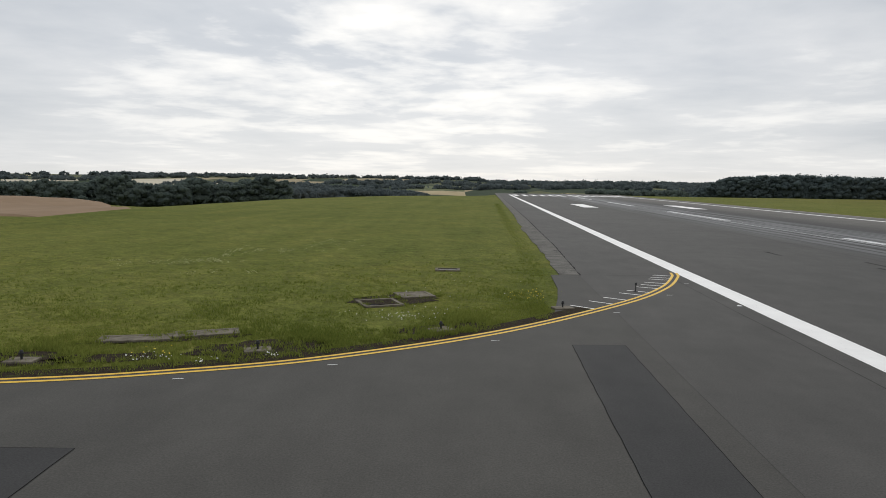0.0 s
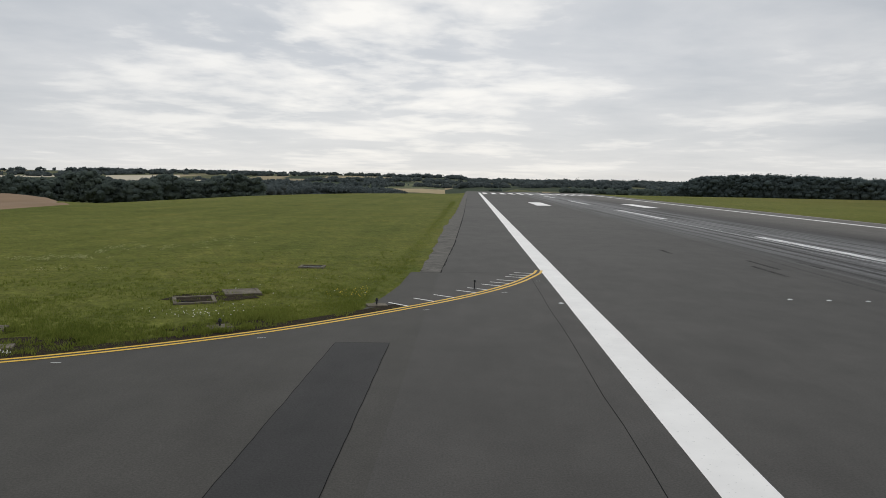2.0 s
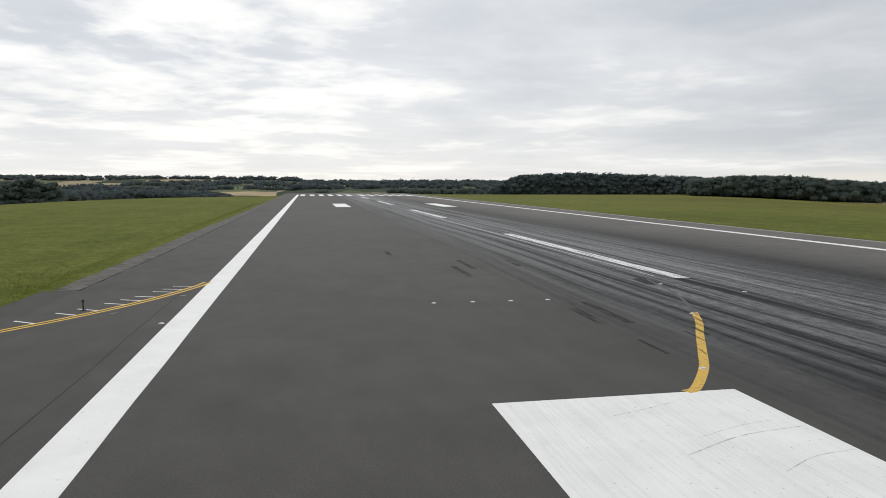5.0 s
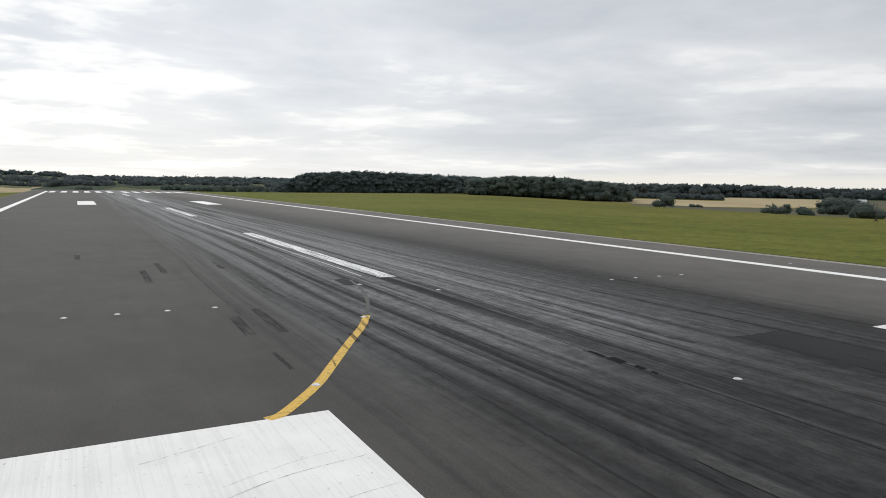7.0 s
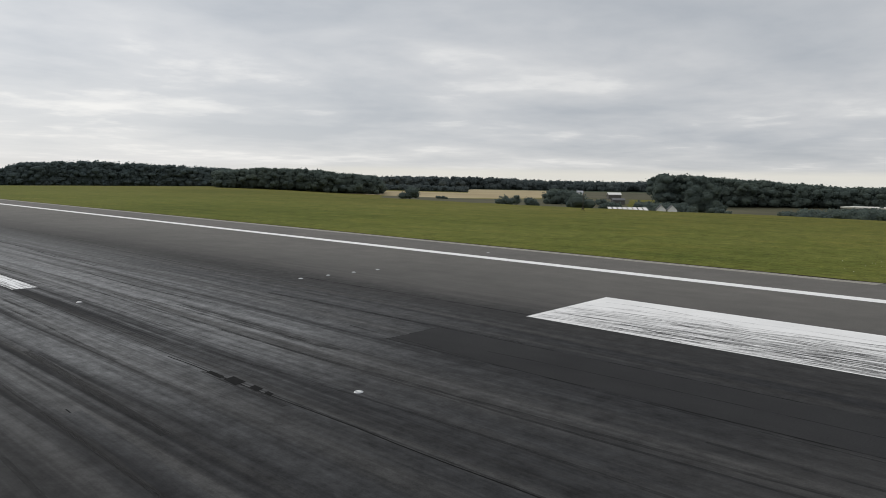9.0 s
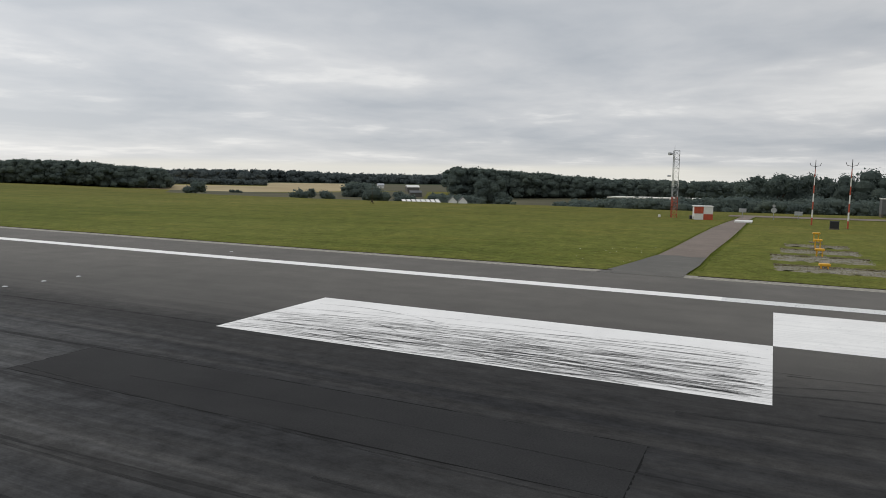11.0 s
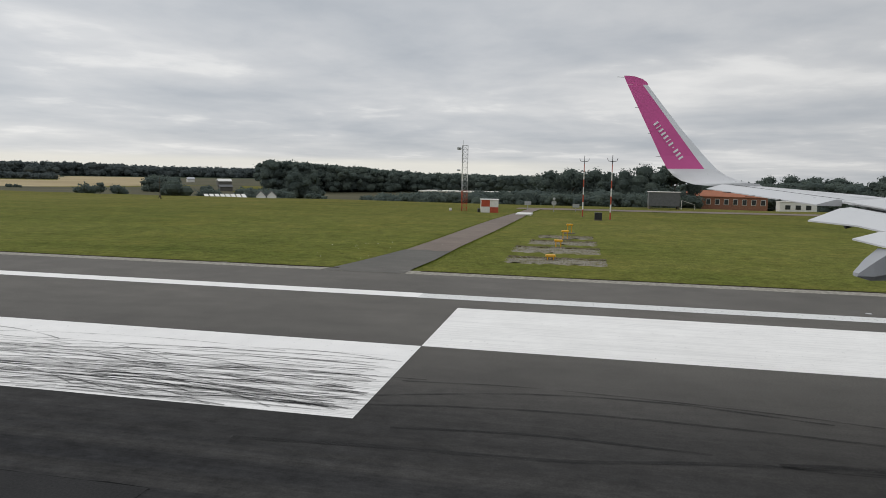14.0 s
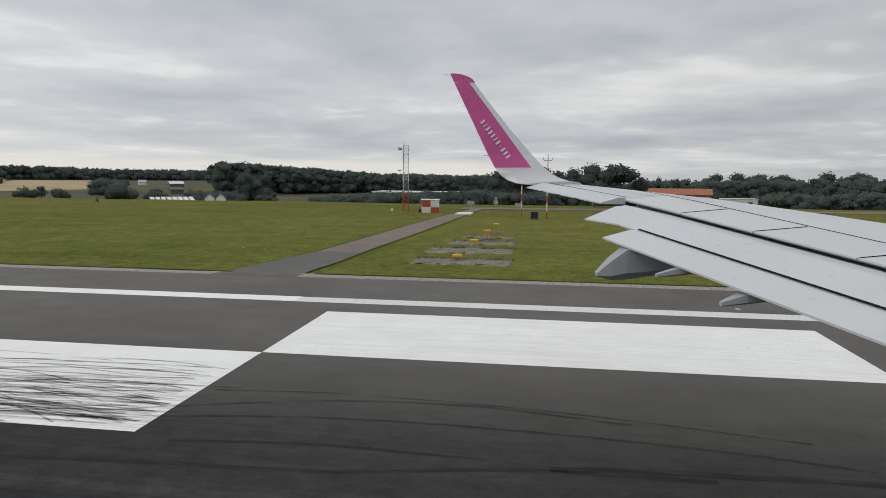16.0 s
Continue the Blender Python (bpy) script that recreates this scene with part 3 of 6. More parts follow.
EDGE = arc_points([(-60, 8.2), (-40, 9.0), (-28, 9.7), (-20.8, 11.3), (-17.4, 12.42), (-13.8, 14.25), (-9.2, 18.0), (-4.5, 23.6), (-1.95, 27.75), (-0.45, 31.5), (-0.05, 33.2)])
rng = random.Random(4)
def strip(name, left, right, z, mat, label, depth=0.12, category="pavement"):
    """A paved strip between two lines of equal point count, with edges that go down into the ground."""
    n = len(left)
    vs = [(*p, z) for p in left] + [(*p, z) for p in right] + [(*p, z - depth) for p in left] + [(*p, z - depth) for p in right]
    fs = []
    for i in range(n - 1):
        fs += [(i, n + i, n + i + 1, i + 1), (i, i + 1, 2 * n + i + 1, 2 * n + i), (n + i + 1, n + i, 3 * n + i, 3 * n + i + 1)]
    fs += [(0, 2 * n, 3 * n, n), (n - 1, 2 * n - 1, 4 * n - 1, 3 * n - 1)]
    bm = bmesh.new()
    vv = [bm.verts.new(v) for v in vs]
    for f in fs:
        bm.faces.new([vv[k] for k in f])
    return tagged(part(name, bm, mat), label, category, kind="structure")


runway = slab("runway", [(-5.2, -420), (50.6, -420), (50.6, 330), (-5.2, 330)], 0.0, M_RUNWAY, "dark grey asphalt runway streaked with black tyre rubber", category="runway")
# taxiway throat: bounded by the curved grass edge just outside the double yellow line
kerb = [(p.x - 0.30, p.y + 0.30) for p in EDGE if p.y < 21.6]
edge = [(x + rng.uniform(-.02, .02), y + rng.uniform(-.09, .09)) for x, y in kerb if x < -7.12] + [(-7.0, 24.3), (-6.72, 27.0), (-6.6, 31.4), (-5.2, 31.6)]
strip("taxiway", [(x, -120.0) for x, y in edge], edge, -0.004, M_TAXI, "grey asphalt taxiway curving onto the runway")
ys = [31.5 + i * 1.5 for i in range(190)]
def verge_right(y):
    return lerp_table([(31, -5.16), (48, -4.80), (93, -4.50), (330, -4.4)], y)


strip("verge_strip", [(lerp_table([(31, -6.15), (45, -6.1), (64, -6.15), (102, -5.7), (330, -5.4)], y) + .22 * noise.noise(Vector((0, y * .16, 2))) + .2 * noise.noise(Vector((0, y * .7, 9))), y) for y in ys], [(verge_right(y), y) for y in ys], 0.003, M_OLD, "crumbling dark asphalt strip between runway and grass")
ys = [-300 + i * 2.0 for i in range(310)]
strip("gravel_edge", [(50.6, y) for y in ys], [(51.55 + rng.uniform(-.2, .2), y) for y in ys], 0.004, M_GRAVEL, "pale gritty edge strip between runway and grass")
for side in ([y for y in ys if y <= 2.0], [y for y in ys if y >= 6.0]):
    strip("soil_edge", [(51.42 + .16 * noise.noise(Vector((3, y * .5, 0))), y) for y in side], [(51.68 + .2 * noise.noise(Vector((0, y * .35, 4))), y) for y in side], 0.006, M_SOIL, "dark bare soil between the gritty edge and the grass")
road = [(50.62, 2.6), (50.62, 6.5), (52.2, 6.2), (54, 5.95), (56, 5.7), (60.9, 5.2), (68.5, 5.0), (81, 4.85), (95, 4.6), (107, 4.1), (118, 3.5), (128, 3.2),
        (128, 1.3), (118.5, 1.7), (100, 1.8), (90, 1.9), (79, 2.05), (64, 2.4), (56.3, 2.38), (52.5, 2.6)]


def draped(name, ring, mat, label, lift):
    bm = bmesh.new()
    f = bm.faces.new([bm.verts.new((x, y, 0)) for x, y in ring])
    bmesh.ops.triangulate(bm, faces=[f])
    bmesh.ops.subdivide_edges(bm, edges=[e for e in bm.edges if e.calc_length() > 6], cuts=3, use_grid_fill=True)
    for v in bm.verts:
        v.co.z = ground_z(v.co.x, v.co.y) + lift
    return tagged(part(name, bm, mat), label, "road", kind="structure")


draped("service_road", road, M_ROAD, "narrow grey service road leading off the runway", 0.044)
draped("road_apron", [(50.62, 2.55), (50.62, 6.6), (52.2, 6.25), (54, 6.0), (56, 5.75), (60.8, 5.25), (61.2, 4.0), (60.6, 3.2), (61, 2.42), (56.3, 2.36), (52.5, 2.56)], M_APRON, "darker asphalt apron where the service road meets the runway", 0.052)
draped("perimeter_road", [(127, 5), (132.6, 5), (134, 0), (140, -70), (134, -70), (127.5, 0)], M_ROAD, "grey perimeter road along the airfield edge", 0.05)


# ---- markings ----
def mark(name, ring, mat, label, z=0.004, parent=None):
    bm = bmesh.new()
    bm.faces.new([bm.verts.new((x, y, z)) for x, y in ring])
    bmesh.ops.triangulate(bm, faces=bm.faces[:])
    return tagged(part(name, bm, mat, parent), label, "marking", kind="structure")


def rect(x0, x1, y0, y1):
    return [(x0, y0), (x1, y0), (x1, y1), (x0, y1)]


def ribbon(name, line, left, right, mat, label, z=0.005):
    """A painted line of some width along a smooth path."""
    vs, fs = [], []
    for i, p in enumerate(line):
        d = (line[min(i + 1, len(line) - 1)] - line[max(i - 1, 0)]).normalized()
        n = Vector((-d.y, d.x))
        a, b = p + n * left, p + n * right
        vs += [(a.x, a.y, z), (b.x, b.y, z)]
        if i:
            fs.append((2 * i - 2, 2 * i - 1, 2 * i + 1, 2 * i))
    return tagged(link_mesh(name, vs, fs, mat), label, "marking", kind="structure")


def jag(x, y0, y1, amp, n):
    return [(x + rng.uniform(-amp, amp), y0 + (y1 - y0) * i / n) for i in range(n + 1)]


mark("edge_line", jag(0.94, -260, 290, 0.012, 160) + jag(0.0, 290, -260, 0.012, 160), M_WHITE, "broad white painted runway side stripe")
mark("edge_line", rect(45.08, 46.0, 0.58, 290), M_WHITE, "clean white painted runway side stripe")
mark("edge_line", rect(45.05, 45.95, -260, 0.58), M_WORN, "worn greyish white runway side stripe", 0.0045)
for y0 in (31.4, 91.4, 151.4, 211.4):
    mark("centre_line", rect(22.45, 23.35, y0 - (0.7 if y0 < 40 else 0), y0 + 30), M_CENTRE, "worn white runway centre line dash")
mark("touchdown_block", rect(10.0, 13.0, 136.5, 159.5), M_WHITE, "white painted touchdown block on the runway")
mark("touchdown_block", rect(31.6, 34.6, 136.5, 159.5), M_WHITE, "white painted touchdown block on the runway")
for i in range(12):
    x0 = 1.6 + i * 3.6 + (1.6 if i > 5 else 0)
    mark("threshold_bar", rect(x0, x0 + 1.8, 262, 292), M_WHITE, "white painted threshold bar at the runway end")
mark("aiming_block", rect(8.38, 14.1, -16.4, 13.5), M_BLOCKA, "large white painted aiming block with thin dark scuffs")
mark("aiming_block", rect(32.75, 38.25, -1.2, 13.67), M_BLOCK, "large white block with black tyre scuffs")
mark("aiming_block", rect(38.25, 43.56, -16.4, -1.2), M_BLOCKC, "large clean white painted block")
ribbon("taxi_line", EDGE, 0.08, 0.21, M_YELLOW, "yellow painted taxiway edge line, outer of a pair")
ribbon("taxi_line", EDGE, -0.20, -0.07, M_YELLOW, "yellow painted taxiway edge line, inner of a pair")
for i in range(11):
    y = 22.16 + i * 1.08 - i * i * 0.012
    p = min(EDGE, key=lambda q: abs(q.y - y))
    dx, dy = -0.80 - 0.012 * i, 0.66 - 0.045 * i
    a, b = Vector((p.x - 0.14, p.y + 0.12)), Vector((p.x - 0.14 + dx, p.y + 0.12 + dy))
    n = Vector((-dy, dx)).normalized() * 0.045
    mark("shoulder_tick", [tuple(a - n), tuple(a + n), tuple(b + n), tuple(b - n)], M_WHITE,
         "thin white tick beside the double yellow line", 0.0055)
LEAD = arc_points([(12.9, 13.5), (13.3, 13.75), (14.4, 15.2), (15.3, 16.7), (16.55, 18.85), (17.6, 20.6), (18.4, 22.2)])
ribbon("lead_line", LEAD, 0.125, -0.125, painted("scuffed_yellow_paint", (0.66, 0.41, 0.06), 0.09, (0.05, 0.048, 0.042)), "curved yellow lead line scuffed with rubber")
GHOST = arc_points([(18.4, 22.2), (19.4, 24.6), (20.3, 27.5), (20.9, 30.5)])
ribbon("old_lead_line", GHOST, 0.07, -0.07, asphalt("scraped_asphalt", (0.085, 0.083, 0.078), (0.12, 0.116, 0.108)), "faded trace of a removed lead line")

ribbon("soil_edge", [p for p in EDGE if p.y < 22.5], .85, .27, M_SOIL, "dark bare soil along the taxiway edge", 0.003)
# patches of newer asphalt
mark("asphalt_patch", [(-7.43, 16.33), (-5.92, 16.45), (-5.83, 7.0), (-5.8, -8), (-7.5, -8), (-7.47, 7.0)], M_PATCH, "dark rectangular patch of newer asphalt", 0.003)
mark("asphalt_patch", [(-16.75, 7.85), (-24, 7.3), (-24, 4.5), (-16.5, 4.7)], M_PATCH, "dark rectangular patch of newer asphalt", 0.003)
mark("asphalt_patch", rect(27.2, 29.4, 0.7, 14.55), M_NEW, "dark rubber-stained strip of newer asphalt", 0.003)
mark("asphalt_patch", [(20.1, 28.9), (20.6, 28.75), (20.8, 30.2), (20.65, 30.95), (20.2, 30.8)], M_NEW, "small dark asphalt repair", 0.0035)
mark("asphalt_patch", [(18.32, 8.5), (18.82, 8.56), (18.95, 14.3), (18.62, 14.4)], M_DARK, "small rubber-stained asphalt repair", 0.003)
for a, b, w in (((-0.72, 32), (-0.95, -40), 0.017), ((-5.2, 31.6), (-0.4, 31.9), 0.03), ((27.2, 14.6), (27.2, -8), 0.05), ((29.4, 14.5), (29.4, 0.7), 0.055), ((27.2, 0.7), (29.4, 0.7), 0.05), ((27.2, 14.55), (29.4, 14.55), 0.04), ((22.0, 17.0), (22.0, -30), 0.035), ((18.75, 14.6), (18.5, -12), 0.03)):
    line = [Vector(a).lerp(Vector(b), i / 40) + Vector((rng.uniform(-.03, .03), rng.uniform(-.03, .03))) for i in range(41)]
    ribbon("asphalt_joint", line, w / 2, -w / 2, M_SEAL_SHADE, "thin dark crack sealed along the asphalt", 0.0025)
ribbon("asphalt_joint", [Vector((verge_right(31.4 + i * .8) + rng.uniform(-.05, .05), 31.4 + i * .8)) for i in range(220)], .07, -.07, M_SEAL_SHADE, "ragged dark joint along the verge strip", 0.002)
for ring in ([(-7.5, -8), (-7.47, 7.0), (-7.43, 16.33), (-5.92, 16.45), (-5.83, 7.0), (-5.8, -8)], [(-16.5, 4.7), (-16.75, 7.85), (-24, 7.3)]):
    line = []
    for a, b in zip(ring, ring[1:]):
        n = max(4, int(math.dist(a, b) / .35))
        line += [Vector(a).lerp(Vector(b), k / n) + Vector((rng.uniform(-.008, .008), rng.uniform(-.008, .008))) for k in range(n)]
    ribbon("asphalt_joint", line, .008, -.008, M_SEAL_SHADE, "thin dark crumbled joint round a patch", 0.0036)
# short black skid marks
for x, y, l, w, tilt in ((14.28, 22.3, 3.0, .34, .03), (15.24, 22.9, 4.2, .36, .03), (16.4, 38.4, 3.2, .3, .02), (14.29, 17.6, 1.8, .13, .0), (12.6, 35.2, 4.6, .3, .0),
                         (13.53, 38.2, 4.4, .3, .0), (21.9, 13.5, 3.4, .2, .03), (9.8, 45, 2.6, .3, 0), (25.5, 19, 9, .25, .02), (29.4, 17.5, 12, .2, -.02), (19.6, 16, 8, .2, .03)):
    line = [Vector((x + tilt * l * (i / 8 - .5), y + l * (i / 8 - .5))) for i in range(9)]
    ribbon("skid_mark", line, w / 2, -w / 2, M_SCUFF, "short black tyre skid mark on the asphalt", 0.0026)


for x, y, l, w in ((16.15, 18.6, 1.6, .16), (16.75, 19.3, 1.2, .22), (17.25, 20.1, 1.3, .14), (17.7, 20.9, 1.1, .2), (18.15, 21.7, .9, .16), (15.3, 16.9, .8, .08)):
    ribbon("skid_mark", [Vector((x + .03 * k, y + l * (k / 6 - .5))) for k in range(7)], w / 3, -w / 3, M_SKID, "short black tyre scuff across a yellow line", 0.0062)
# longer rubber trails, slightly bent, over asphalt and painted blocks
for i in range(34):
    x, y, l = min(33.0, rng.gauss(24.0, 4.5)), rng.uniform(-8, 62), rng.uniform(9, 34)
    bend, tilt, w = rng.uniform(-.7, .7), rng.uniform(-.02, .02), rng.uniform(.04, .14)
    line = [Vector((x + tilt * l * u + bend * u * u * 4 * (l / 34), y + l * u)) for u in [k / 14 - .5 for k in range(15)]]
    ribbon("skid_mark", line, w / 2, -w / 2, M_SKID, "long faint trail of tyre rubber along the runway", 0.0028 + i * 0.00002)
for p, w in ((((10.6, 12.3), (11.47, 12.59), (12.3, 12.9)), .014), (((10.98, 10.2), (12.45, 10.85), (13.96, 11.1)), .016), (((12.2, 9.3), (13.1, 9.75), (14.0, 9.9)), .012), (((11.6, 10.9), (12.8, 11.35), (13.6, 11.5)), .01),
             (((31.4, 0.5), (31.6, -1.8), (31.75, -5), (32.3, -7.9), (32.4, -11)), .14), (((32.4, -8.5), (32.58, -9.8), (32.66, -11.7), (32.7, -13.5), (32.6, -17)), .22), (((32.5, -2.0), (32.75, -4.6), (32.6, -7.5)), .10), (((33.6, 0.2), (34.4, -2.1), (35.0, -4.5), (35.1, -7.1), (34.6, -10)), .09), (((33.2, 0.5), (33.9, -3.4), (34.0, -7.2), (33.5, -12), (32.4, -16)), .10), (((35.2, -1.5), (35.4, -4.5), (35.0, -9), (34.2, -13)), .07),
             (((33.4, 9.0), (34.6, 5.0), (35.3, 0.4), (35.4, -2)), .06), (((33.0, 6.5), (34.0, 3.4), (34.5, -0.6)), .06), (((35.0, 10.5), (36.0, 6.5), (36.3, 3.5), (35.8, .5)), .04), (((32.9, 3.0), (33.6, .8), (33.8, -1.4)), .07)):
    ribbon("skid_mark", arc_points(p, 8), w / 2, -w / 2, M_SKID, "thin curved tyre scuff on the runway", 0.0088)
# many thin bent scuffs on the near half of the first block
for i in range(135):
    x0, y0, l = 32.7 + rng.betavariate(1.05, 1.9) * 3.9, rng.uniform(2, 16), rng.uniform(5, 14)
    bow, tilt, w = rng.uniform(.2, 1.0), rng.uniform(-.06, .06), rng.uniform(.02, .07)
    line = [Vector((max(32.78, x0 + tilt * l * u + bow * 4 * u * (1 - u)), max(-1.15, min(13.6, y0 - l * u)))) for u in [k / 14 for k in range(15)]]
    line = [p for p in line if -1.1 < p.y < 13.55 and p.x > 32.79]
    if len(line) > 3:
        ribbon("skid_mark", line, w / 2, -w / 2, M_WISP, "thin bent tyre scuff on a white block", 0.0092 + i * 0.00002)
for x, y, w, l in ((21.98, 14.75, .16, .7), (22.02, 14.0, .34, .62), (22.05, 13.2, .22, .42), (22.04, 12.7, .14, .3)):
    mark("asphalt_patch", [(x - w / 2, y - l / 2), (x + w * .4, y - l / 2 + .06), (x + w / 2, y + l / 2), (x - w * .35, y + l / 2 - .05)], M_SEAL_SHADE, "small crumbled hole in the runway joint", 0.0068)
ribbon("cable_slot", [Vector((21.88 + rng.uniform(-.03, .03), 31.5 + k * 1.5)) for k in range(60)], .03, -.03, M_WORN, "thin pale sealed slot beside the centre line", 0.0027)

# ---- runway lamps ----
def inset_lamp(x, y, z=0.004):
    t = thing("inset_lamp", (x, y, z), "small white round lamp set into the runway", "runway lamp", "inset runway lamps")
    bm = bmesh.new()
    bmesh.ops.create_cone(bm, cap_ends=True, segments=16, radius1=0.105, radius2=0.085, depth=0.012, matrix=Matrix.Translation((0, 0, 0.006)))
    part("ring", bm, M_STEEL, t)
    bm = bmesh.new()
    box(bm, -0.035, 0.035, -0.06, 0.06, 0.011, 0.022, 0.004)
    part("lens", bm, M_LENS, t, "milky white lens")
    return t


first = inset_lamp(9.38, 25.74)
for x, y in [(10.94, 25.74), (12.5, 25.74), (14.06, 25.74), (32.45, 25.74), (34.0, 25.74), (35.57, 25.74), (37.13, 25.74), (23.25, 26.2), (23.42, 11.45),
             (14.4, 15.23), (22.9, 41.2), (22.9, 56.2), (22.9, 71.2), (22.9, 86.2), (20.78, 28.95), (18.2, 22.0), (-0.2, 23.5), (47.68, 27.0), (46.6, -15.0), (23.4, -3.5)]:
    copy_thing(first, pose(x, y, 0.004))
for i, p in enumerate(EDGE[40::9]):
    x, y = p.x + 0.55, p.y - 0.5
    mark("paint_dash", [(x - .12, y - .04), (x + .12, y + .01), (x + .12, y + .05), (x - .12, y)], M_WORN, "small worn white paint dash beside the yellow lines", 0.0055)


def edge_lamp(x, y, rz):
    z = ground_z(x, y) + 0.04
    t = thing("taxiway_edge_lamp", (x, y, z), "small taxiway edge lamp on a weathered concrete block", "lamp", "taxiway edge lamps", rz)
    bm = bmesh.new()
    box(bm, -0.36, 0.36, -0.26, 0.26, -0.1, 0.04, 0.02)
    part("block", bm, M_CONCRETE, t)
    bm = bmesh.new()
    rod(bm, (0, 0, 0.03), (0, 0, 0.17), 0.03, 0.03)
    part("stem", bm, M_BLACK, t)
    bm = bmesh.new()
    rod(bm, (0, 0, 0.17), (0, 0, 0.21), 0.06, 0.06, 12)
    rod(bm, (0, 0, 0.21), (0, 0, 0.27), 0.05, 0.03, 12)
    part("lamp_head", bm, M_BLACK, t)
    return t


for x, y, rz in ((-21.3, 13.0, 8), (-15.95, 14.72, 24), (-11.25, 17.85, 35), (-7.05, 22.1, 20)):
    edge_lamp(x, y, rz)


def marker_post(x, y):
    t = thing("marker_post", (x, y, 0.0), "thin black lamp post beside the painted ticks", "lamp")
    bm = bmesh.new()
    rod(bm, (0, 0, -.05), (0, 0, .30), .025, .022, 8)
    part("stem", bm, M_BLACK, t)
    bm = bmesh.new()
    rod(bm, (0, 0, .30), (0, 0, .40), .05, .04, 10)
    part("lamp_head", bm, M_BLACK, t)
    bm = bmesh.new()
    rod(bm, (0, 0, 0), (0, 0, .03), .10, .09, 12)
    part("base", bm, M_BLACK, t)


marker_post(-3.47, 26.45)


def slab_cover(name, x, y, w, d, rz, label, grid=False):
    z = ground_z(x, y) - 0.010
    t = thing(name, (x, y, z), label, "cover", rz=rz)
    bm = bmesh.new()
    for a in ((-w / 2, w / 2, -d / 2, -d / 2 + .14), (-w / 2, w / 2, d / 2 - .14, d / 2), (-w / 2, -w / 2 + .14, -d / 2 + .14, d / 2 - .14), (w / 2 - .14, w / 2, -d / 2 + .14, d / 2 - .14)):
        box(bm, *a, -0.1, 0.08, 0.012)
    part("frame", bm, M_CONCRETE, t)
    bm = bmesh.new()
    if grid:
        k = 9
        for i in range(k):
            u = -d / 2 + .2 + i * (d - .4) / (k - 1)
            box(bm, -w / 2 + .14, w / 2 - .14, u - .03, u + .03, 0.0, 0.03)
        part("grating", bm, M_BLACK, t, "dark rusty grating")
    else:
        box(bm, -w / 2 + .15, w / 2 - .15, -d / 2 + .15, d / 2 - .15, -0.05, 0.07, 0.01)
        part("lid", bm, M_CONCRETE, t)
    return t


slab_cover("inspection_cover", -19.8, 15.65, 1.95, 0.75, 16, "pale concrete inspection slab sunk in grass")
slab_cover("inspection_cover", -18.1, 16.55, 1.85, 0.75, 24, "pale concrete inspection slab sunk in grass")
slab_cover("drain_grating", -13.85, 22.3, 1.5, 1.5, 25, "concrete framed drain with dark grating in grass", True)
slab_cover("inspection_cover", -12.75, 24.3, 1.4, 1.3, 25, "low concrete cover beside the drain grating")
slab_cover("inspection_cover", -11.85, 32.6, 1.3, 1.0, 4, "mossy concrete framed pit in grass", True)


# ---- grass tufts, weeds and flowers near the taxiway ----
def scatter_blades(name, spots, mat, label, category="grass", h=(0.05, 0.13), w=0.018, per=5):
    r = random.Random(7)
    vs, fs = [], []
    for x, y, k in spots:
        z = ground_z(x, y) - 0.01
        for _ in range(per):
            a, l = r.uniform(0, 6.28), r.uniform(*h) * k
            bx, by = x + r.gauss(0, 0.07), y + r.gauss(0, 0.07)
            lean = r.uniform(0.1, 0.6) * l
            n = len(vs)
            ca, sa = math.cos(a) * w, math.sin(a) * w
            tx, ty = bx + math.sin(a) * lean, by - math.cos(a) * lean
            vs += [(bx - ca, by - sa, z), (bx + ca, by + sa, z), (bx + math.sin(a) * lean * .4, by - math.cos(a) * lean * .4, z + l * .65), (tx, ty, z + l)]
            fs += [(n, n + 1, n + 2), (n, n + 2, n + 3)]
    return tagged(link_mesh(name, vs, fs, mat), label, category, kind="stuff")


def off_pavement(x, y):
    if x > -7.6:
        return y > 31 and x < -6.6
    p = min(kerb, key=lambda q: abs(q[0] - x))
    return y > p[1] + 0.1


SOILS = [(-16.0, 15.0, 1.1), (-15.0, 15.3, .75), (-17.3, 14.5, .7), (-19.4, 13.6, .5), (-21.5, 13.2, .9), (-22.6, 13.0, .7), (-11.2, 18.0, .7), (-10.3, 18.7, .55), (-12.2, 17.4, .5), (-13.9, 22.5, .85), (-12.75, 24.3, .7), (-19.8, 15.65, .6), (-20.4, 15.45, .45), (-18.1, 16.55, .6), (-17.5, 16.8, .45), (-18.9, 16.0, .45)]
r = random.Random(11)
spots = []
while len(spots) < 24000:
    x = r.uniform(-42, -6.8)
    p = min(kerb, key=lambda q: abs(q[0] - x))
    base = p[1] if x < -7.6 else 22
    y = base + abs(r.gauss(0, 1)) * (9 if len(spots) % 2 else 2.6)
    if off_pavement(x, y) and noise.noise(Vector((x * .35, y * .35, 0))) + r.uniform(-.5, .5) > -0.25:
        near = math.exp(-((y - base - 1.3) / 1.3) ** 2)
        if r.random() < .12 or all(((x - sx) ** 2 + (y - sy) ** 2) > sr * sr for sx, sy, sr in SOILS):
            spots.append((x, y, 0.5 + (0.9 + 1.1 * near) * max(0, noise.noise(Vector((x * .5, y * .5, 5))) + .35)))
scatter_blades("grass_tufts", spots, M_BLADE, "uneven tufts of green grass along the taxiway edge")
spots = []
for i in range(2600):
    y = 24 + i * 0.05
    spots.append((-7.3 + r.gauss(0, .35), y, r.uniform(.4, .9)))
